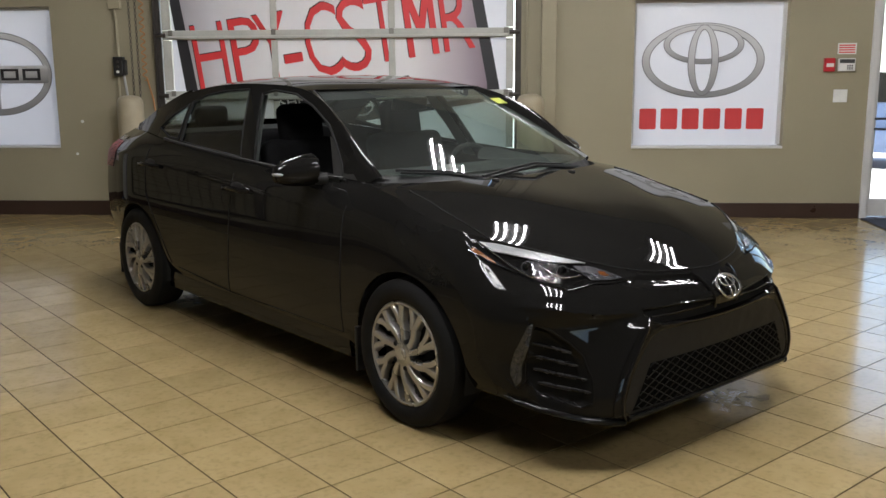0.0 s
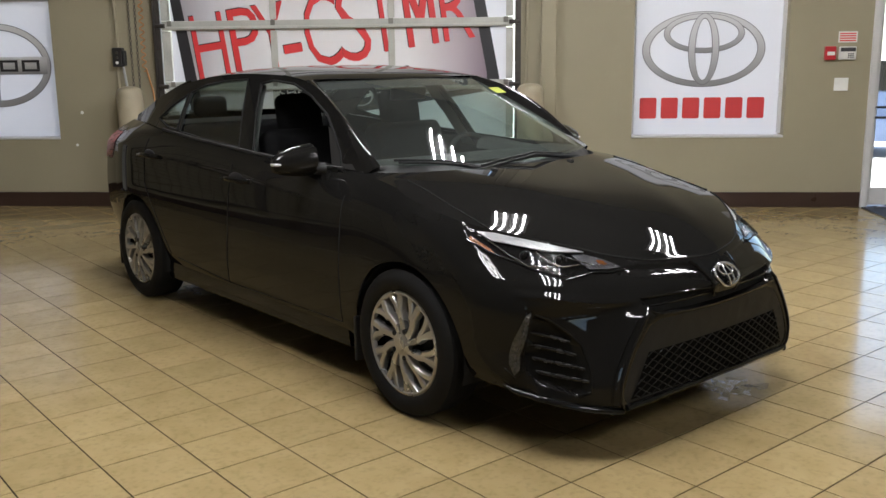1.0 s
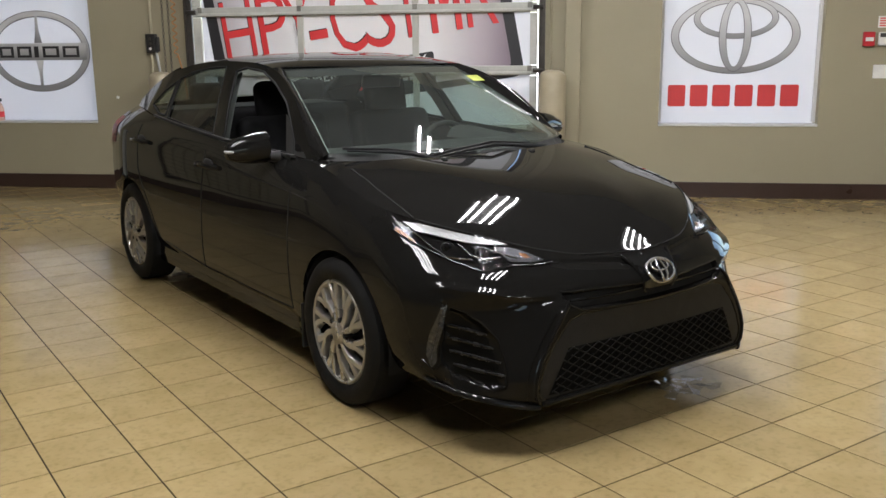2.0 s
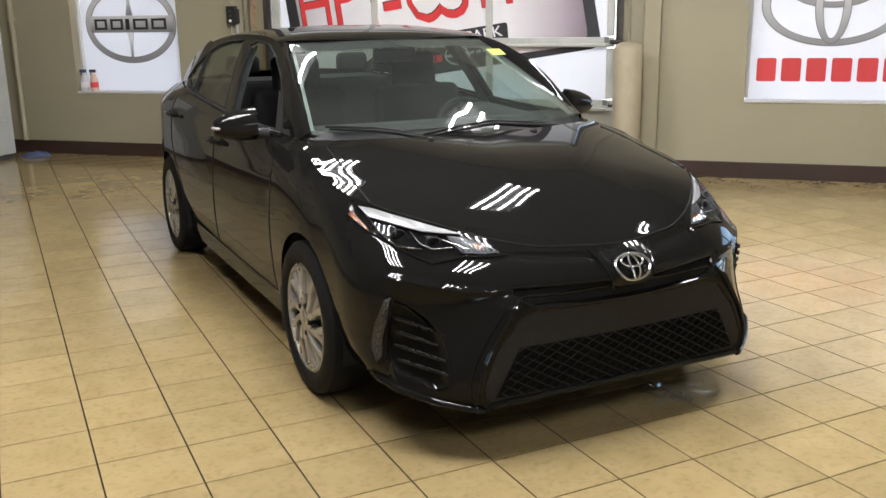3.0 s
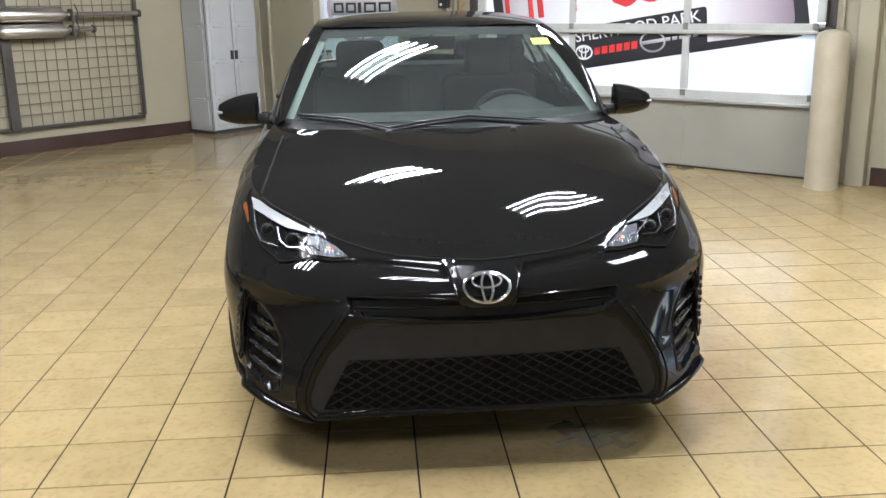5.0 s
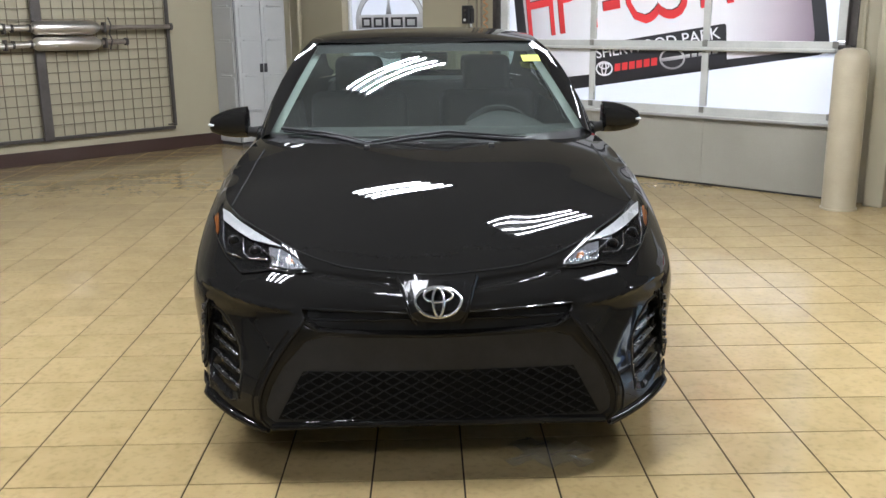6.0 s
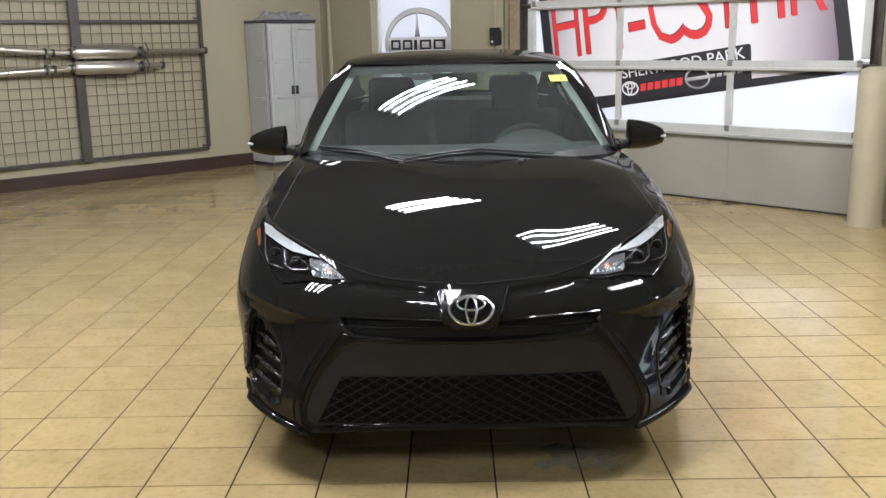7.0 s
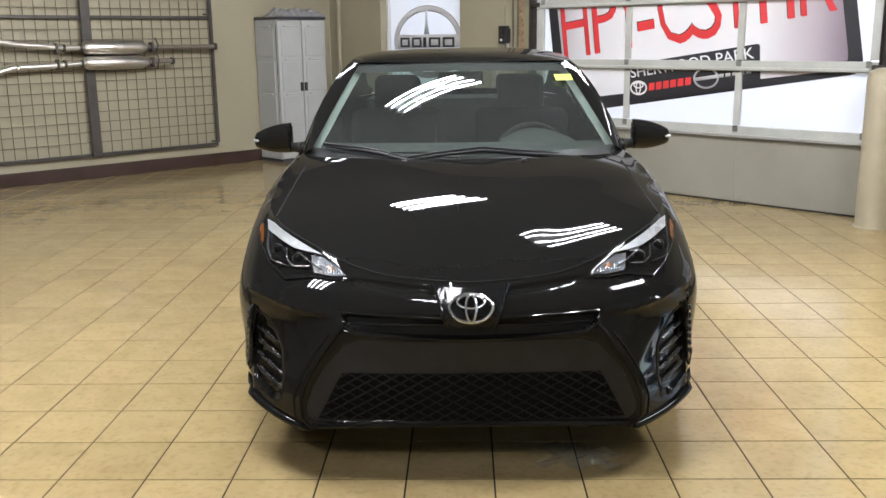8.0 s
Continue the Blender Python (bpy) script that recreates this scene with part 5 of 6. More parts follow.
def seat(x, y, wide_, head=True):
    s = part("seat_base", bx(x - wide_ / 2, x + wide_ / 2, y - 0.50, y + 0.05, 0.40, 0.62, bevel=0.05, seg=3), CLOTH, car, "dark cloth seat", smooth=True)
    bm = bx(-wide_ / 2, wide_ / 2, -0.06, 0.09, 0, 0.575 if head else 0.56, bevel=0.06, seg=3)
    bmesh.ops.transform(bm, matrix=pose(x, y, 0.56, -17), verts=bm.verts)
    part("backrest", bm, CLOTH, s, smooth=True)
    if head:
        bm = bx(-0.135, 0.135, -0.055, 0.055, -0.03, 0.20, bevel=0.045, seg=3)
        bmesh.ops.transform(bm, matrix=pose(x, y + 0.19, 1.10, -10), verts=bm.verts)
        part("headrest", bm, CLOTH, s, smooth=True)
        for d in (-0.05, 0.05):
            part("headrest_post", tube(bmesh.new(), [(x + d, y + 0.185, 1.07), (x + d, y + 0.20, 1.15)], 0.006, 6), CHROME, s)


seat(-0.36, 1.40, 0.54), seat(0.36, 1.40, 0.54)
seat(0.0, 2.40, 1.25, False)
for x in (-0.38, 0.38):
    bm = bx(x - 0.11, x + 0.11, 2.60, 2.68, 1.13, 1.26, bevel=0.035, seg=3)
    part("rear_headrest", bm, CLOTH, car, smooth=True)
part("parcel_shelf", bx(-0.62, 0.62, 2.55, 3.0, 1.09, 1.10), DASH, car)
rows = [[(xs(y, cap_z(y)) * q * 0.97, y, roof_z(y) - 0.030 - (roof_z(y) - cap_z(y)) * abs(q) ** 3) for q in np.linspace(-1, 1, 15)] for y in np.linspace(1.16, 2.38, 12)]
part("headliner", grid(rows), TRIML, car, "pale grey headliner", smooth=True)
for s in (1, -1):
    rows = [[(s * (xs(y + k * 0.11, z) - 0.035), y + k * 0.11, z) for k in (0, 0.5, 1)] for y, z in ((1.36, 0.9), (1.40, 1.0), (1.47, 1.15), (1.57, 1.34))]
    part("centre_pillar_trim", grid(rows), TRIML, car, "pale grey inner pillar trim", smooth=True)
    rows = [[(s * (0.79 - 0.02 * k), y, z) for k, z in enumerate((1.0, 0.85, 0.6, 0.36))] for y in np.linspace(0.6, 2.5, 8)]
    part("door_lining", grid(rows), DASH, car)
bm = bx(-0.12, 0.12, -0.012, 0.012, -0.035, 0.035, bevel=0.012, seg=3)
bmesh.ops.transform(bm, matrix=pose(0, 1.06, 1.30, 12), verts=bm.verts)
part("inside_mirror", bm, BLACKP, car, "interior mirror", smooth=True)
part("mirror_stem", tube(bmesh.new(), [(0, 1.07, 1.31), (0, 1.08, 1.372)], 0.012, 8), BLACKP, car)

INSIDE.clear()

# ---- ceiling fixtures, running across the room ----
def build_fixture():
    f = thing("ceiling_light", Matrix(), "open fluorescent fixture with four bare tubes", "ceiling light", "ceiling lights")
    part("housing", bx(-0.048, 0.048, -0.61, 0.61, 0.035, 0.0745, bevel=0.01), LAMPG, f, "grey sheet-metal housing")
    pan = bx(-0.25, 0.25, -0.62, 0.62, 0.075, 0.085)
    for x in (-0.256, 0.2501):
        box(pan, x, x + 0.006, -0.62, 0.62, 0.03, 0.085)
    part("pan", pan, LAMPH, f, "dark sheet-metal pan above the tubes")
    for k in range(4):
        x = (-0.195, -0.075, 0.075, 0.195)[k]
        part("tube", tube(bmesh.new(), [(x, -0.595, 0.02), (x, 0.595, 0.02)], 0.013, 8), TUBE, f, "lit fluorescent tube")
        for y in (-0.605, 0.605):
            part("socket", bx(x - 0.015, x + 0.015, y - 0.01, y + 0.01, 0.0, 0.0745), WHITEP, f)
    for y in (-0.5, 0.5):
        part("cross_arm", bx(-0.16, 0.16, y - 0.02, y + 0.02, 0.0855, 0.13), LAMPH, f)
    for y in (-0.45, 0.45):
        part("hanger", tube(bmesh.new(), [(0, y, 0.13), (0, y, CEIL - LAMP_Z)], 0.006, 6), STEELD, f)
    return f


LAMP_Z = 3.45
spots = [(u, -d) for u, d in ((4.89, 3.29), (7.1, 3.3), (9.3, 3.3), (5.6, 6.5), (7.4, 6.35), (9.3, 9.5))]
f0 = build_fixture()
for k, (u, y) in enumerate(spots):
    m = ROOM @ pose(u, y, LAMP_Z)
    if k == 0:
        f0.matrix_basis = m
    else:
        copy_thing(f0, m)

# ---- along the door wall ----
for u in (3.03, 7.02):
    b = thing("bollard", ROOM @ pose(u, -0.33 if u > 5 else -0.22, 0), "tan painted steel bollard beside the garage door", "bollard", "bollards")
    pts = [(0, 0, 0), (0, 0, 1.15), (0, 0, 1.19), (0, 0, 1.222), (0, 0, 1.24), (0, 0, 1.245)]
    part("post", tube(bmesh.new(), pts, [0.128, 0.128, 0.124, 0.105, 0.06, 0.01], 32), BOLL, b, smooth=True)
    part("floor_collar", tube(bmesh.new(), [(0, 0, 0), (0, 0, 0.012)], 0.138, 32), BOLL, b)

col = thing("wall_post", ROOM, "tan painted steel wall post beside the garage door", "post", kind="structure")
part("shaft", bx(7.125, 7.275, -0.11, -0.002, 0, CEIL - 0.01, bevel=0.008), WALLP, col)
jb = thing("junction_box", ROOM @ pose(6.985, -0.004, 0.88), "small grey junction box on the wall", "junction box")
part("body", bx(-0.04, 0.04, -0.05, 0, -0.06, 0.06, bevel=0.006), CABG, jb)
part("conduit", tube(bmesh.new(), [(0.0, -0.02, 0.06), (0.0, -0.02, 3.0)], 0.014, 8), WALLP, jb, smooth=True)

sw = thing("door_switch", ROOM @ pose(2.87, -0.003, 1.435), "black push-button box on wall conduit", "switch box")
part("body", bx(-0.05, 0.05, -0.075, 0, 0, 0.19, bevel=0.008), BLACKP, sw)
part("side_lever", bx(0.052, 0.075, -0.06, -0.01, 0.01, 0.16, bevel=0.006), BLACKP, sw)
for k in range(3):
    part("button", tube(bmesh.new(), [(0, -0.078, 0.04 + 0.05 * k), (0, -0.088, 0.04 + 0.05 * k)], 0.014, 12), WHITEP if k == 0 else STEELD, sw)
part("conduit", tube(bmesh.new(), [(-0.01, -0.02, 0.19), (-0.01, -0.02, 0.56), (-0.02, -0.02, 0.66)], 0.016, 8), WALLP, sw, smooth=True)
part("conduit_box", bx(-0.07, 0.05, -0.05, 0, 0.66, 0.74, bevel=0.006), WALLP, sw)
for x in (-0.025, 0.035):
    part("lower_conduit", tube(bmesh.new(), [(x, -0.02, 0.0), (x + (0.03 if x > 0 else 0), -0.02, -0.25), (x + (0.03 if x > 0 else 0), -0.02, -1.43)], 0.014, 8), WALLP if x < 0 else CABG, sw, smooth=True)

ch = thing("hoist_chain", ROOM @ pose(3.04, -0.05, 0), "hanging steel door-hoist chain", "chain")
for x in (-0.03, 0.035):
    bm = bmesh.new()
    for k in range(60):
        z = 1.24 + k * 0.03
        c = [Vector((x + (0.011 * math.cos(a) if k % 2 else 0), 0 if k % 2 else 0.011 * math.cos(a), z + 0.019 * math.sin(a))) for a in np.linspace(0, 2 * math.pi, 7)]
        tube(bm, c, 0.0035, 4, False)
    part("chain_run", bm, STEELD, ch)
co = thing("door_cable", ROOM @ pose(3.14, -0.06, 0), "orange coiled cable beside the door", "cable")
pts = [(0.022 * math.cos(k * 0.9), 0.022 * math.sin(k * 0.9), 2.95 - k * 0.0105) for k in range(150)]
part("coil", tube(bmesh.new(), pts, 0.006, 5), ORANGE, co)
part("straight", tube(bmesh.new(), [(0.02, 0, 1.40), (0.07, 0, 1.2), (0.10, 0, 0.9), (0.09, 0, 0.3)], 0.008, 6), ORANGE, co, smooth=True)

al = thing("fire_alarm", ROOM @ pose(9.888, -0.003, 1.495), "red fire alarm pull box on the wall", "fire alarm")
part("body", bx(-0.05, 0.05, -0.045, 0, -0.065, 0.065, bevel=0.008), REDP, al)
part("pull_bar", bx(-0.035, 0.035, -0.052, -0.046, -0.02, 0.015, bevel=0.002), WHITEP, al)
kp = thing("alarm_keypad", ROOM @ pose(10.052, -0.003, 1.495), "off-white alarm keypad with a dark display", "keypad")
part("body", bx(-0.08, 0.08, -0.03, 0, -0.062, 0.062, bevel=0.008), WHITEP, kp)
part("display", bx(-0.07, 0.07, -0.0335, -0.0305, 0.015, 0.052, bevel=0.001), CABD, kp)
for k in range(9):
    part("key", bx(0.0 + 0.02 * (k % 3), 0.014 + 0.02 * (k % 3), -0.034, -0.0305, -0.045 + 0.016 * (k // 3), -0.034 + 0.016 * (k // 3)), CABD, kp)
sg = thing("wall_notice", ROOM @ pose(10.05, -0.003, 1.647), "small white notice with red print", "notice")
part("sheet", bx(-0.088, 0.088, -0.004, 0, -0.052, 0.052), WHITEP, sg)
for k in range(4):
    part("print_bar", bx(-0.075, 0.075, -0.0062, -0.0042, 0.026 - k * 0.022, 0.038 - k * 0.022), RED, sg)
cp = thing("cover_plate", ROOM @ pose(10.016, -0.003, 1.20), "blank white cover plate on the wall", "cover plate")
part("plate", bx(-0.066, 0.066, -0.012, 0, -0.062, 0.062, bevel=0.004), WHITEP, cp)

for u, z in ((2.42, 0.975), (2.34, 0.64)):
    bm = bmesh.new()
    bmesh.ops.create_icosphere(bm, subdivisions=1, radius=0.018)
    for v in bm.verts:
        v.co = Vector((v.co.x * random.uniform(0.7, 1.3), v.co.y * 0.12, v.co.z * random.uniform(0.7, 1.2)))
    solo("paint_chip", bm, WHITEP, ROOM @ pose(u, -0.002, z), "bare white chip in the wall paint", "paint chip", "structure")

# spray bottles on the window sill
for u, liq, trig in ((0.87, (0.55, 0.55, 0.56), BLUEC), (1.00, (0.62, 0.42, 0.34), BLACKP)):
    sb = thing("spray_bottle", ROOM @ pose(u, 0.03, 0.7235), "plastic trigger spray bottle on the window sill", "spray bottle", "bottles on the sill")
    body = surf("bottle_plastic", liq, 0.3, var=0.1)
    part("bottle", tube(bmesh.new(), [(0, 0, 0), (0, 0, 0.005), (0, 0, 0.13), (0, 0, 0.17), (0, 0, 0.20)], [0.040, 0.044, 0.044, 0.030, 0.015], 16), body, sb, smooth=True)
    part("trigger_head", bx(-0.05, 0.03, -0.013, 0.013, 0.205, 0.24, bevel=0.006), trig, sb)
    part("trigger", tube(bmesh.new(), [(-0.03, 0, 0.205), (-0.045, 0, 0.175)], 0.006, 6), trig, sb)
    part("label_wrap", tube(bmesh.new(), [(0, 0, 0.04), (0, 0, 0.10)], 0.0452, 16, False), RED if trig is BLACKP else WHITEP, sb)

# ---- wire rack with exhaust pipes ----
rk = thing("wire_rack", RACK, "dark steel-framed wire mesh rack on the wall", "wire rack")
R0, R1, RZ0, RZ1 = -4.85, -1.77, 0.27, 2.75
for z in (RZ0, 1.772, RZ1):
    part("frame_bar", bx(R0, R1, -0.075, -0.045, z - 0.018, z + 0.018, bevel=0.003), STEELD, rk)
for x in (R1, R0):
    part("frame_upright", bx(x - 0.02, x + 0.02, -0.075, -0.045, RZ0 + 0.019, RZ1 - 0.019, bevel=0.003), STEELD, rk)
for x in (-3.28,):
    part("post", bx(x - 0.052, x + 0.052, -0.11, -0.080, RZ0 - 0.02, RZ1 + 0.02, bevel=0.006), STEELD, rk, "dark steel upright")
k = 0
x = -1.804
while x > R0:
    part("wire", tube(bmesh.new(), [(x, -0.055, RZ0), (x, -0.055, RZ1)], 0.0050, 5), WIRE, rk)
    x -= 0.1172
z = 0.413
while z < RZ1:
    part("wire", tube(bmesh.new(), [(R0, -0.062, z), (R1, -0.062, z)], 0.0050, 5), WIRE, rk)
    z += 0.112
for z in (0.30, 1.80):
    part("clip", bx(R1 - 0.10, R1, -0.085, -0.076, z, z + 0.02), STEELD, rk)


def exhaust(z0, m, label, tail, front):
    e = thing("exhaust_pipe", m, label, "exhaust pipe", "exhaust pipes on the rack")
    part("muffler", tube(bmesh.new(), [(-3.37, 0, z0), (-3.345, 0, z0), (-3.33, 0, z0), (-2.74, 0, z0 - 0.005), (-2.72, 0, z0 - 0.005), (-2.66, 0, z0 - 0.005)], [0.05, 0.068, 0.074, 0.074, 0.070, 0.036], 20), PIPE, e, "brushed steel muffler", smooth=True)
    part("front_pipe", tube(bmesh.new(), front, 0.029, 12), PIPE, e, smooth=True)
    part("tail_pipe", tube(bmesh.new(), tail, 0.026, 12), PIPED, e, "dull rusty tail pipe", smooth=True)
    q = Vector(tail[-1])
    part("end_flange", tube(bmesh.new(), [q + Vector((-0.012, 0, 0)), q + Vector((0.018, 0, 0))], 0.042, 12), STEELD, e)
    for x in (-3.66, -2.60):
        part("flange", bx(x - 0.012, x + 0.012, -0.045, 0.045, z0 - 0.06, z0 + 0.05, bevel=0.006), STEELD, e)
    part("hanger", tube(bmesh.new(), [(-2.56, -0.03, z0 + 0.10), (-2.53, -0.03, z0 + 0.02), (-2.56, -0.03, z0 - 0.08)], 0.008, 6), STEELD, e)
    for x in (-3.58, -3.40):
        part("clamp", tube(bmesh.new(), [(x - 0.012, 0, z0 - 0.002), (x + 0.012, 0, z0 - 0.002)], 0.042, 12), STEELD, e)
    return e


EX = RACK @ pose(0, -0.20, 0)
exhaust(1.447, EX, "steel exhaust with a long tail pipe on the rack", [(-2.67, 0, 1.44), (-2.2, 0, 1.44), (-1.81, 0, 1.438)], [(-3.36, 0, 1.447), (-3.6, 0, 1.45), (-4.05, 0, 1.49), (-4.4, 0.02, 1.55), (-4.9, 0.03, 1.57)])
exhaust(1.283, EX, "steel exhaust with a bent front pipe on the rack", [(-2.67, 0, 1.28), (-2.36, 0, 1.285)], [(-3.36, 0, 1.283), (-3.64, 0, 1.268), (-4.0, 0, 1.257), (-4.12, 0, 1.250), (-4.22, 0.01, 1.225), (-4.34, 0.02, 1.16), (-4.6, 0.03, 1.0)])

# ---- grey cabinet in the corner ----
CAB = pose(-2.04, 8.42, 0, 0, 0, 46.0)
cb = thing("utility_cabinet", CAB, "tall grey plastic two-door cabinet in the corner", "cabinet")
CW, CD, CH = 0.735, 0.465, 1.775
LEDGES = (0.42, 0.84, 1.26, 1.66)
part("body", bx(0, CW, 0.03, CD, 0.045, CH - 0.03, bevel=0.012), CABG, cb, "light grey body")
part("top_rim", bx(-0.010, CW + 0.010, -0.010, CD, CH - 0.0295, CH + 0.006, bevel=0.012), CABD, cb, "charcoal top rim")
# charcoal strips paint the shade into the slits beside the doors
for x in (0.0005, CW / 2 - 0.0048):
    part("door_gap", bx(x, x + 0.0095, 0.0286, 0.0298, 0.05, CH - 0.032), CABD, cb, "dark strip painted as the shade in the door gap")
part("plinth", bx(0.02, CW - 0.02, 0.03, CD - 0.01, 0, 0.0445), CABD, cb, "charcoal plinth")


def ledge(a, b, y0, y1, z, parent):
    """A moulded step: a raised panel edge with a shorter ledge below it."""
    part("panel_ledge", bx(a, b, y0, y1, z, z + 0.014, bevel=0.004), CABG, parent)


for k in range(2):
    a, b = (0.010, CW / 2 - 0.005) if k == 0 else (CW / 2 + 0.005, CW - 0.004)
    d = part("door", bx(a, b, 0.0, 0.028, 0.055, CH - 0.04, bevel=0.008), CABG, cb, "grey panelled door")
    zs_ = (0.07,) + LEDGES
    for z0, z1 in zip(zs_, zs_[1:]):
        part("panel", bx(a + 0.045, b - 0.045, -0.007, 0.002, z0 + 0.045, z1 - 0.012, bevel=0.006), CABG, d)
    for z in LEDGES:
        ledge(a + 0.09, b - 0.07, -0.020, 0.002, z - 0.001, d)
    hx = CW / 2 - 0.05 if k == 0 else CW / 2 + 0.012
    part("handle", bx(hx, hx + 0.038, -0.024, -0.001, 0.88, 0.985, bevel=0.005), BLACKP, d, "black pull handle")
zs_ = (0.07,) + LEDGES
for z0, z1 in zip(zs_, zs_[1:]):
    part("side_panel", bx(-0.007, 0.003, 0.07, CD - 0.06, z0 + 0.045, z1 - 0.012, bevel=0.004), CABG, cb)
for z in LEDGES:
    part("side_ledge", bx(-0.018, 0.003, 0.13, CD - 0.14, z, z + 0.014, bevel=0.004), CABG, cb)
bm = bmesh.new()
rows = []
for i in range(26):
    for_row = []
    for j in range(14):
        x, y = 0.06 + 0.74 * i / 25, -0.02 + 0.46 * j / 13
        e = min(1, min(i, 25 - i) / 4) * min(1, min(j, 13 - j) / 3)
        for_row.append((x, y, CH + 0.008 + e * (0.06 + 0.07 * abs(noise.noise(Vector((x * 9, y * 9, 1.0)))) + 0.03 * abs(noise.noise(Vector((x * 25, y * 25, 4.0)))))))
    rows.append(for_row)
solo("plastic_bag", grid(rows, bm), BAG, CAB, "crumpled grey plastic bag lying on the cabinet", "plastic bag", smooth=True)

pp = thing("wall_pipe", ROOM @ pose(0.02, -0.05, 0), "tan painted pipe in the corner", "pipe", kind="structure")
part("run", tube(bmesh.new(), [(0, 0, 0.15), (0, 0, CEIL - 0.02)], 0.03, 12), WALLP, pp, smooth=True)
for z in (0.9, 1.5):
    part("coupling", tube(bmesh.new(), [(0, 0, z), (0, 0, z + 0.05)], 0.042, 12), WALLP, pp, smooth=True)

bm = bmesh.new()
bmesh.ops.create_icosphere(bm, subdivisions=3, radius=1)
for v in bm.verts:
    v.co = Vector((v.co.x * 0.16, v.co.y * 0.12, max(0.0, v.co.z) * (0.05 + 0.03 * noise.noise(v.co * 3))))
solo("floor_cloth", bm, BLUEC, pose(-1.33, 8.95, 0.002), "dark blue cloth heaped beside the cabinet", "cloth", smooth=True)

# plastic sheets under the car's wheels
for nm, x, y, r in (("plastic_sheet", -0.38, 3.55, 30), ("plastic_sheet", 0.62, 0.17, -10)):
    rows = []
    for i in range(12):
        rows.append([((i - 5.5) * 0.022 * (1 + 0.3 * math.sin(j * 1.3)), (j - 4.5) * 0.02 * (1 + 0.3 * math.cos(i * 1.1)), 0.003 + 0.03 * abs(noise.noise(Vector((i * 0.5 + r, j * 0.5, 2))))) for j in range(10)])
    solo(nm, grid(rows), SHEETP, pose(x, y, 0.001, 0, 0, r), "crumpled clear plastic sheet on the floor by a wheel", "plastic sheet", group="plastic sheets", smooth=True)

# ---- entrance: frame, glass door, mat, forecourt ----
en = thing("door_2", ROOM, "white-framed glass entrance door", "glass door", kind="structure")
part("jamb", bx(10.28, 10.345, -0.03, 0.10, 0, 2.45, bevel=0.006), FRAMEW, en, "off-white door jamb")
part("head_jamb", bx(10.346, 12.30, -0.03, 0.10, 2.36, 2.45, bevel=0.006), FRAMEW, en)
part("kick_rail", bx(10.346, 11.35, 0.02, 0.06, 0.02, 0.19, bevel=0.004), FRAMEW, en)
part("leaf_stile", bx(10.346, 10.385, 0.02, 0.06, 0.191, 2.30, bevel=0.004), FRAMEW, en)
part("leaf_stile", bx(11.28, 11.35, 0.02, 0.06, 0.191, 2.30, bevel=0.004), FRAMEW, en)
part("top_rail", bx(10.346, 11.35, 0.02, 0.06, 2.301, 2.358, bevel=0.004), FRAMEW, en)
for z in (0.88, 0.98):
    part("push_bar", tube(bmesh.new(), [(10.355, -0.03, z), (11.32, -0.03, z)], 0.012, 8), STEELD, en)
part("glass_pane", bx(10.386, 11.279, 0.036, 0.042, 0.191, 2.30), glass("door_glass", (0.95, 0.97, 0.97)), en).visible_shadow = False
part("side_stile", bx(11.355, 11.42, 0.02, 0.06, 0.02, 2.358, bevel=0.004), FRAMEW, en)
part("side_pane", bx(11.421, 12.24, 0.036, 0.042, 0.02, 2.358), glass("side_glass", (0.95, 0.97, 0.97)), en).visible_shadow = False
part("side_stile", bx(12.241, 12.30, 0.02, 0.06, 0.02, 2.358, bevel=0.004), FRAMEW, en)
solo("entrance_mat", bx(10.28, 12.2, -1.3, -0.06, 0.0, 0.012, bevel=0.004), surf("charcoal_mat", (0.03, 0.032, 0.04), 0.9, bump=0.3), ROOM, "charcoal entrance mat on the tiles", "mat")
# unseen window behind the camera, added to let daylight into the room
for nm, mw, wins in (("window_3", m_south, SOUTH_WIN),):
  ew = thing(nm, mw, "large plain window added in the unseen far wall", "window", kind="structure")
  for a, b, c, d in wins:
    for q in ((a, a + 0.06, c, d), (b - 0.06, b, c, d), (a + 0.061, b - 0.061, c, c + 0.06), (a + 0.061, b - 0.061, d - 0.06, d)):
        part("window_frame", bx(q[0], q[1], -0.14, -0.06, q[2], q[3], bevel=0.004), FRAMEW, ew)
    part("pane", bx(a + 0.061, b - 0.061, -0.105, -0.099, c + 0.061, d - 0.061), glass("far_pane", (0.95, 0.97, 0.97)), ew).visible_shadow = False

bm = bmesh.new()
bm.faces.new([bm.verts.new((x, y, -0.03)) for x, y in ((-300, -300), (300, -300), (300, 300), (-300, 300))])
solo("ground", bm, surf("pale_concrete", (0.46, 0.45, 0.43), 0.85, scale=0.6, fine=30, bump=0.1), Matrix(), "sunlit pale concrete forecourt outside", "ground", "structure")


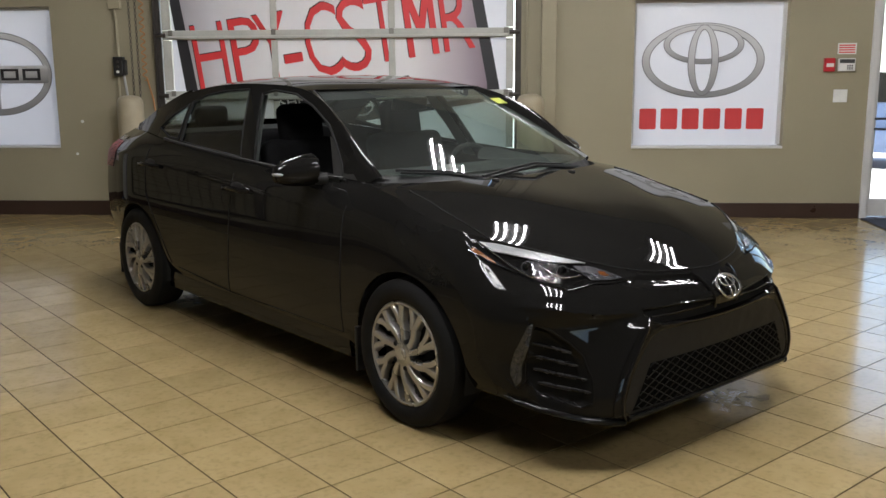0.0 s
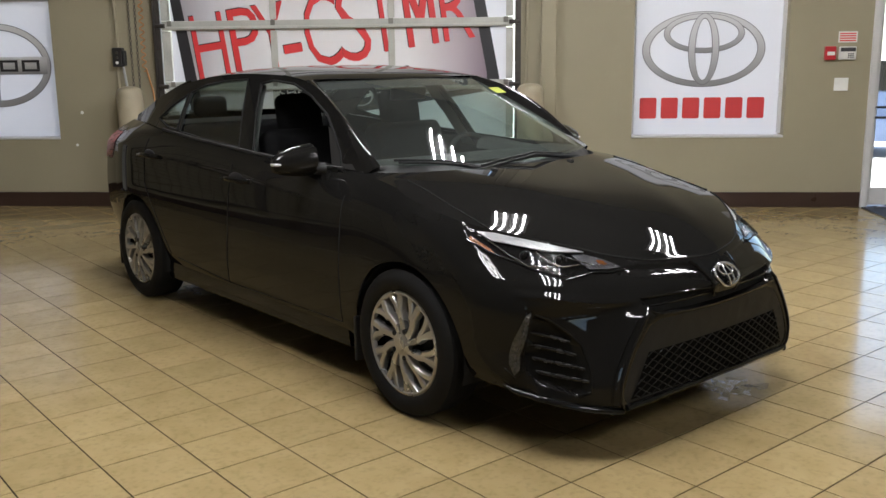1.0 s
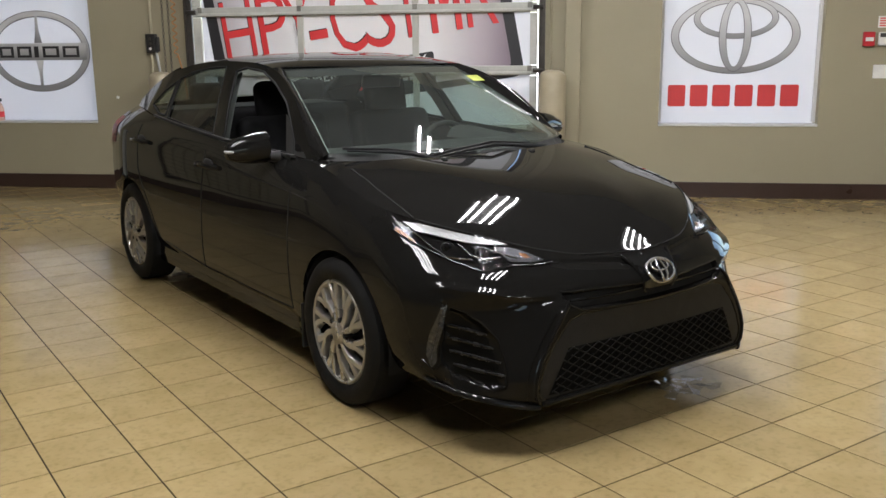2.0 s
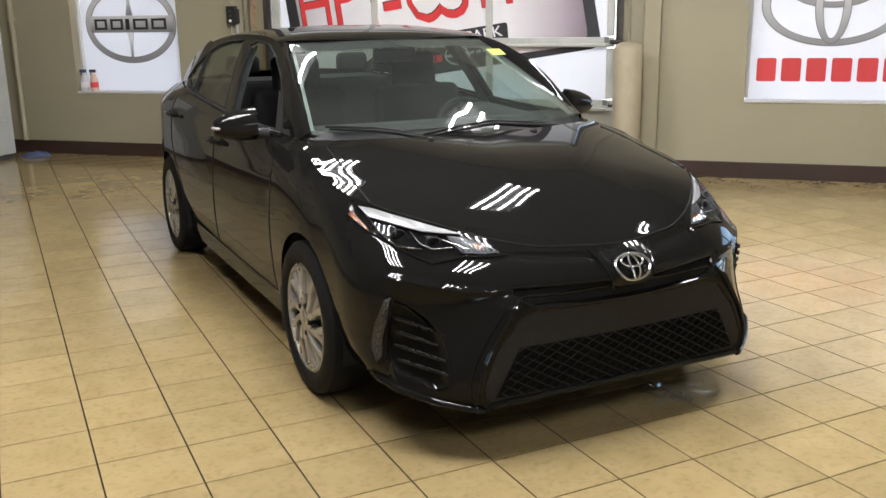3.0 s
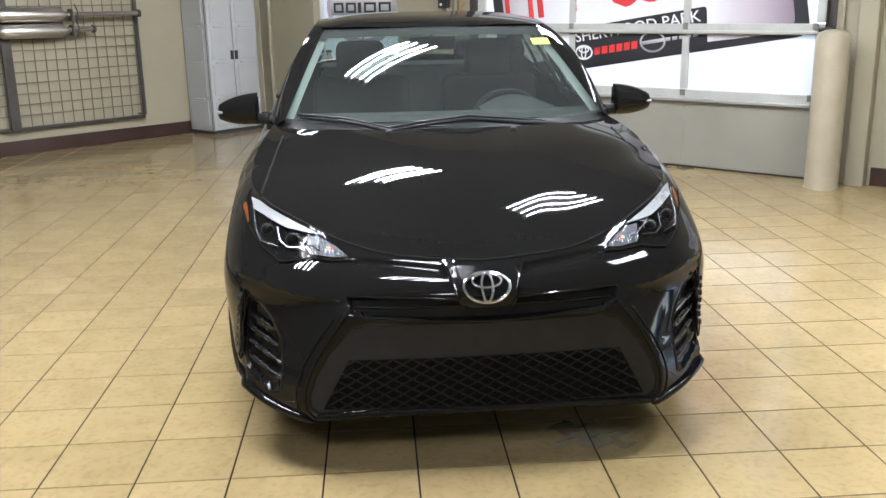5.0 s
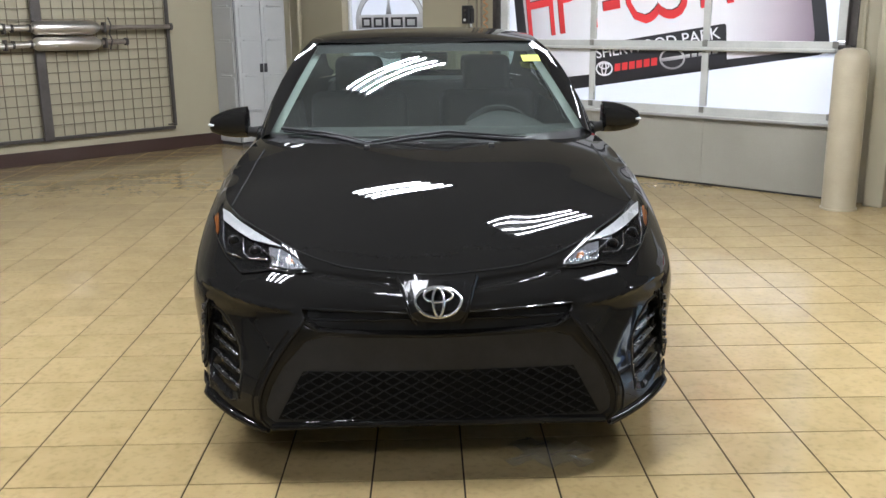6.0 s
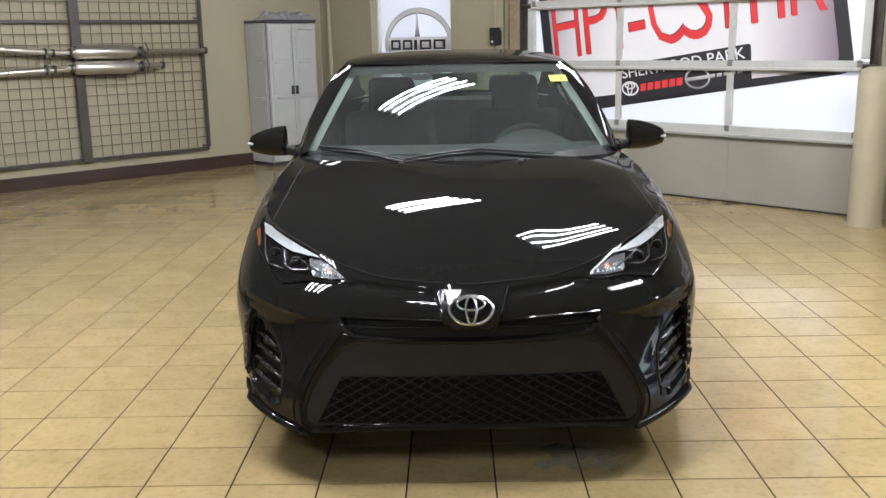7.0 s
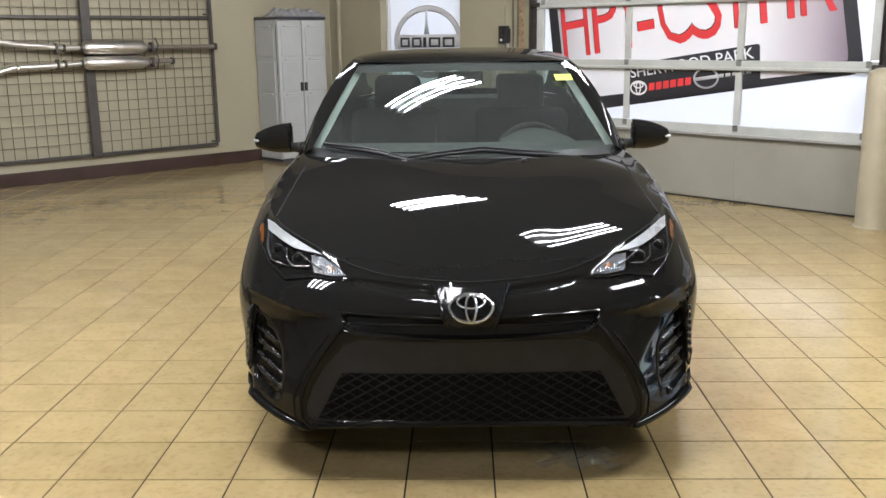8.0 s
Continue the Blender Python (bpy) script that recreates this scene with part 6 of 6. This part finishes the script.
def outside_car(m, paint, label):
    c = thing("parked_car", m, label, "parked car", "cars outside")
    rows = []
    for y, hw, zt, zb in ((-2.1, 0.60, 0.62, 0.35), (-2.0, 0.80, 0.78, 0.25), (-1.0, 0.88, 0.95, 0.25), (0.0, 0.89, 1.0, 0.25), (1.5, 0.88, 1.0, 0.25), (2.1, 0.80, 0.95, 0.28), (2.2, 0.6, 0.8, 0.35)):
        rows.append([(-hw * 0.9, y, zb), (-hw, y, 0.6), (-hw * 0.92, y, zt - 0.03), (-hw * 0.5, y, zt), (hw * 0.5, y, zt), (hw * 0.92, y, zt - 0.03), (hw, y, 0.6), (hw * 0.9, y, zb)])
    part("body", grid(rows), paint, c, smooth=True)
    rows = []
    for y, z, hw in ((-0.95, 0.97, 0.72), (-0.2, 1.38, 0.58), (0.9, 1.42, 0.58), (1.8, 1.0, 0.70)):
        rows.append([(-hw - 0.08, y, 0.97), (-hw, y, z), (hw, y, z), (hw + 0.08, y, 0.97)])
    part("cabin", grid(rows), PIANO, c, "dark glass cabin", smooth=True)
    for x in (-0.80, 0.80):
        for y in (-1.3, 1.35):
            t = tube(bmesh.new(), [(x - 0.1, y, 0.29), (x + 0.1, y, 0.29)], 0.32, 24)
            part("wheel", t, RUBBER, c, smooth=True)
    return c


outside_car(ROOM @ pose(13.3, 5.2, -0.03, 0, 0, 70), surf("blue_grey_car_paint", (0.10, 0.14, 0.24), 0.15, metal=0.4, bump=0), "blue-grey car parked outside the entrance")
outside_car(ROOM @ pose(14.2, 10.5, -0.03, 0, 0, 80), surf("red_car_paint", (0.40, 0.02, 0.03), 0.15, bump=0), "red car parked outside the entrance")

# ---- tiled floor ----
bm = bmesh.new()
corners = (ROOM @ Vector((-0.3, 0.1, 0)), ROOM @ Vector((14.1, 0.1, 0)), p_s, p_w)
bm.faces.new([bm.verts.new((p.x, p.y, -0.0025)) for p in corners])
bm.normal_update()
if bm.faces[:][0].normal.z < 0:
    bmesh.ops.reverse_faces(bm, faces=bm.faces[:])
    bm.normal_update()
bmesh.ops.solidify(bm, geom=bm.faces[:], thickness=0.02)
floor = solo("floor", bm, GROUT, Matrix(), "glossy beige ceramic tile floor with thin dark joints", "floor", "structure")
PITCH, TW = 0.308, 0.1512


def tile_shape(bm, cx, cy, dz=0.0, ax=0.0, ay=0.0):
    lo = [bm.verts.new((cx + sx * TW, cy + sy * TW, -0.0022)) for sx, sy in ((-1, -1), (1, -1), (1, 1), (-1, 1))]
    hi = []
    for sx, sy in ((-1, -1), (1, -1), (1, 1), (-1, 1)):
        hi.append(bm.verts.new((cx + sx * (TW - 0.0004), cy + sy * (TW - 0.0004), dz + ax * sx + ay * sy)))
    bm.faces.new(hi)
    for i in range(4):
        bm.faces.new((lo[i], lo[(i + 1) % 4], hi[(i + 1) % 4], hi[i]))


shapes = []
rng = random.Random(4)
for k in range(6):
    bm = bmesh.new()
    tile_shape(bm, 0, 0, 0.0, rng.uniform(-1, 1) * 0.0001, rng.uniform(-1, 1) * 0.0001)
    shapes.append(link_bm(bm, "tile", TILE))
inv = ROOM.inverted()
rkinv = RACK.inverted()
near, rest = [], bmesh.new()
ii = range(-42, 46)
far_v, far_f = [], []
for i in ii:
    for j in range(-42, 34):
        cx, cy = (i + 0.5) * PITCH, (j + 0.5) * PITCH
        q, r = inv @ Vector((cx, cy, 0)), rkinv @ Vector((cx, cy, 0))
        if q.y > 0.16 or r.y > 0.16 or q.x > 14.0 or q.y < -15.0:
            continue
        if -9 <= i < 9 and -6 <= j < 10 and not (-2 <= i < 3 and 2 <= j < 10):
            near.append((cx, cy))
            continue
        dz, ax, ay = 0.0, rng.uniform(-1, 1) * 0.0001, rng.uniform(-1, 1) * 0.0001
        n = len(far_v)
        sg = ((-1, -1), (1, -1), (1, 1), (-1, 1))
        far_v += [(cx + sx * TW, cy + sy * TW, -0.0022) for sx, sy in sg]
        far_v += [(cx + sx * (TW - 0.0004), cy + sy * (TW - 0.0004), ax * sx + ay * sy) for sx, sy in sg]
        far_f.append((n + 4, n + 5, n + 6, n + 7))
        far_f += [(n + a, n + (a + 1) % 4, n + 4 + (a + 1) % 4, n + 4 + a) for a in range(4)]
me = bpy.data.meshes.new("far_tiles")
me.from_pydata(far_v, [], far_f)
me.materials.append(TILE)
ft = new("far_tiles", me)
ft.parent = floor
ft["kind"] = "stuff"
for k, (cx, cy) in enumerate(near):
    ob = new("tile", shapes[rng.randrange(6)])
    ob.parent = floor
    ob.matrix_basis = pose(cx, cy, 0, 0, 0, 90 * rng.randrange(4))
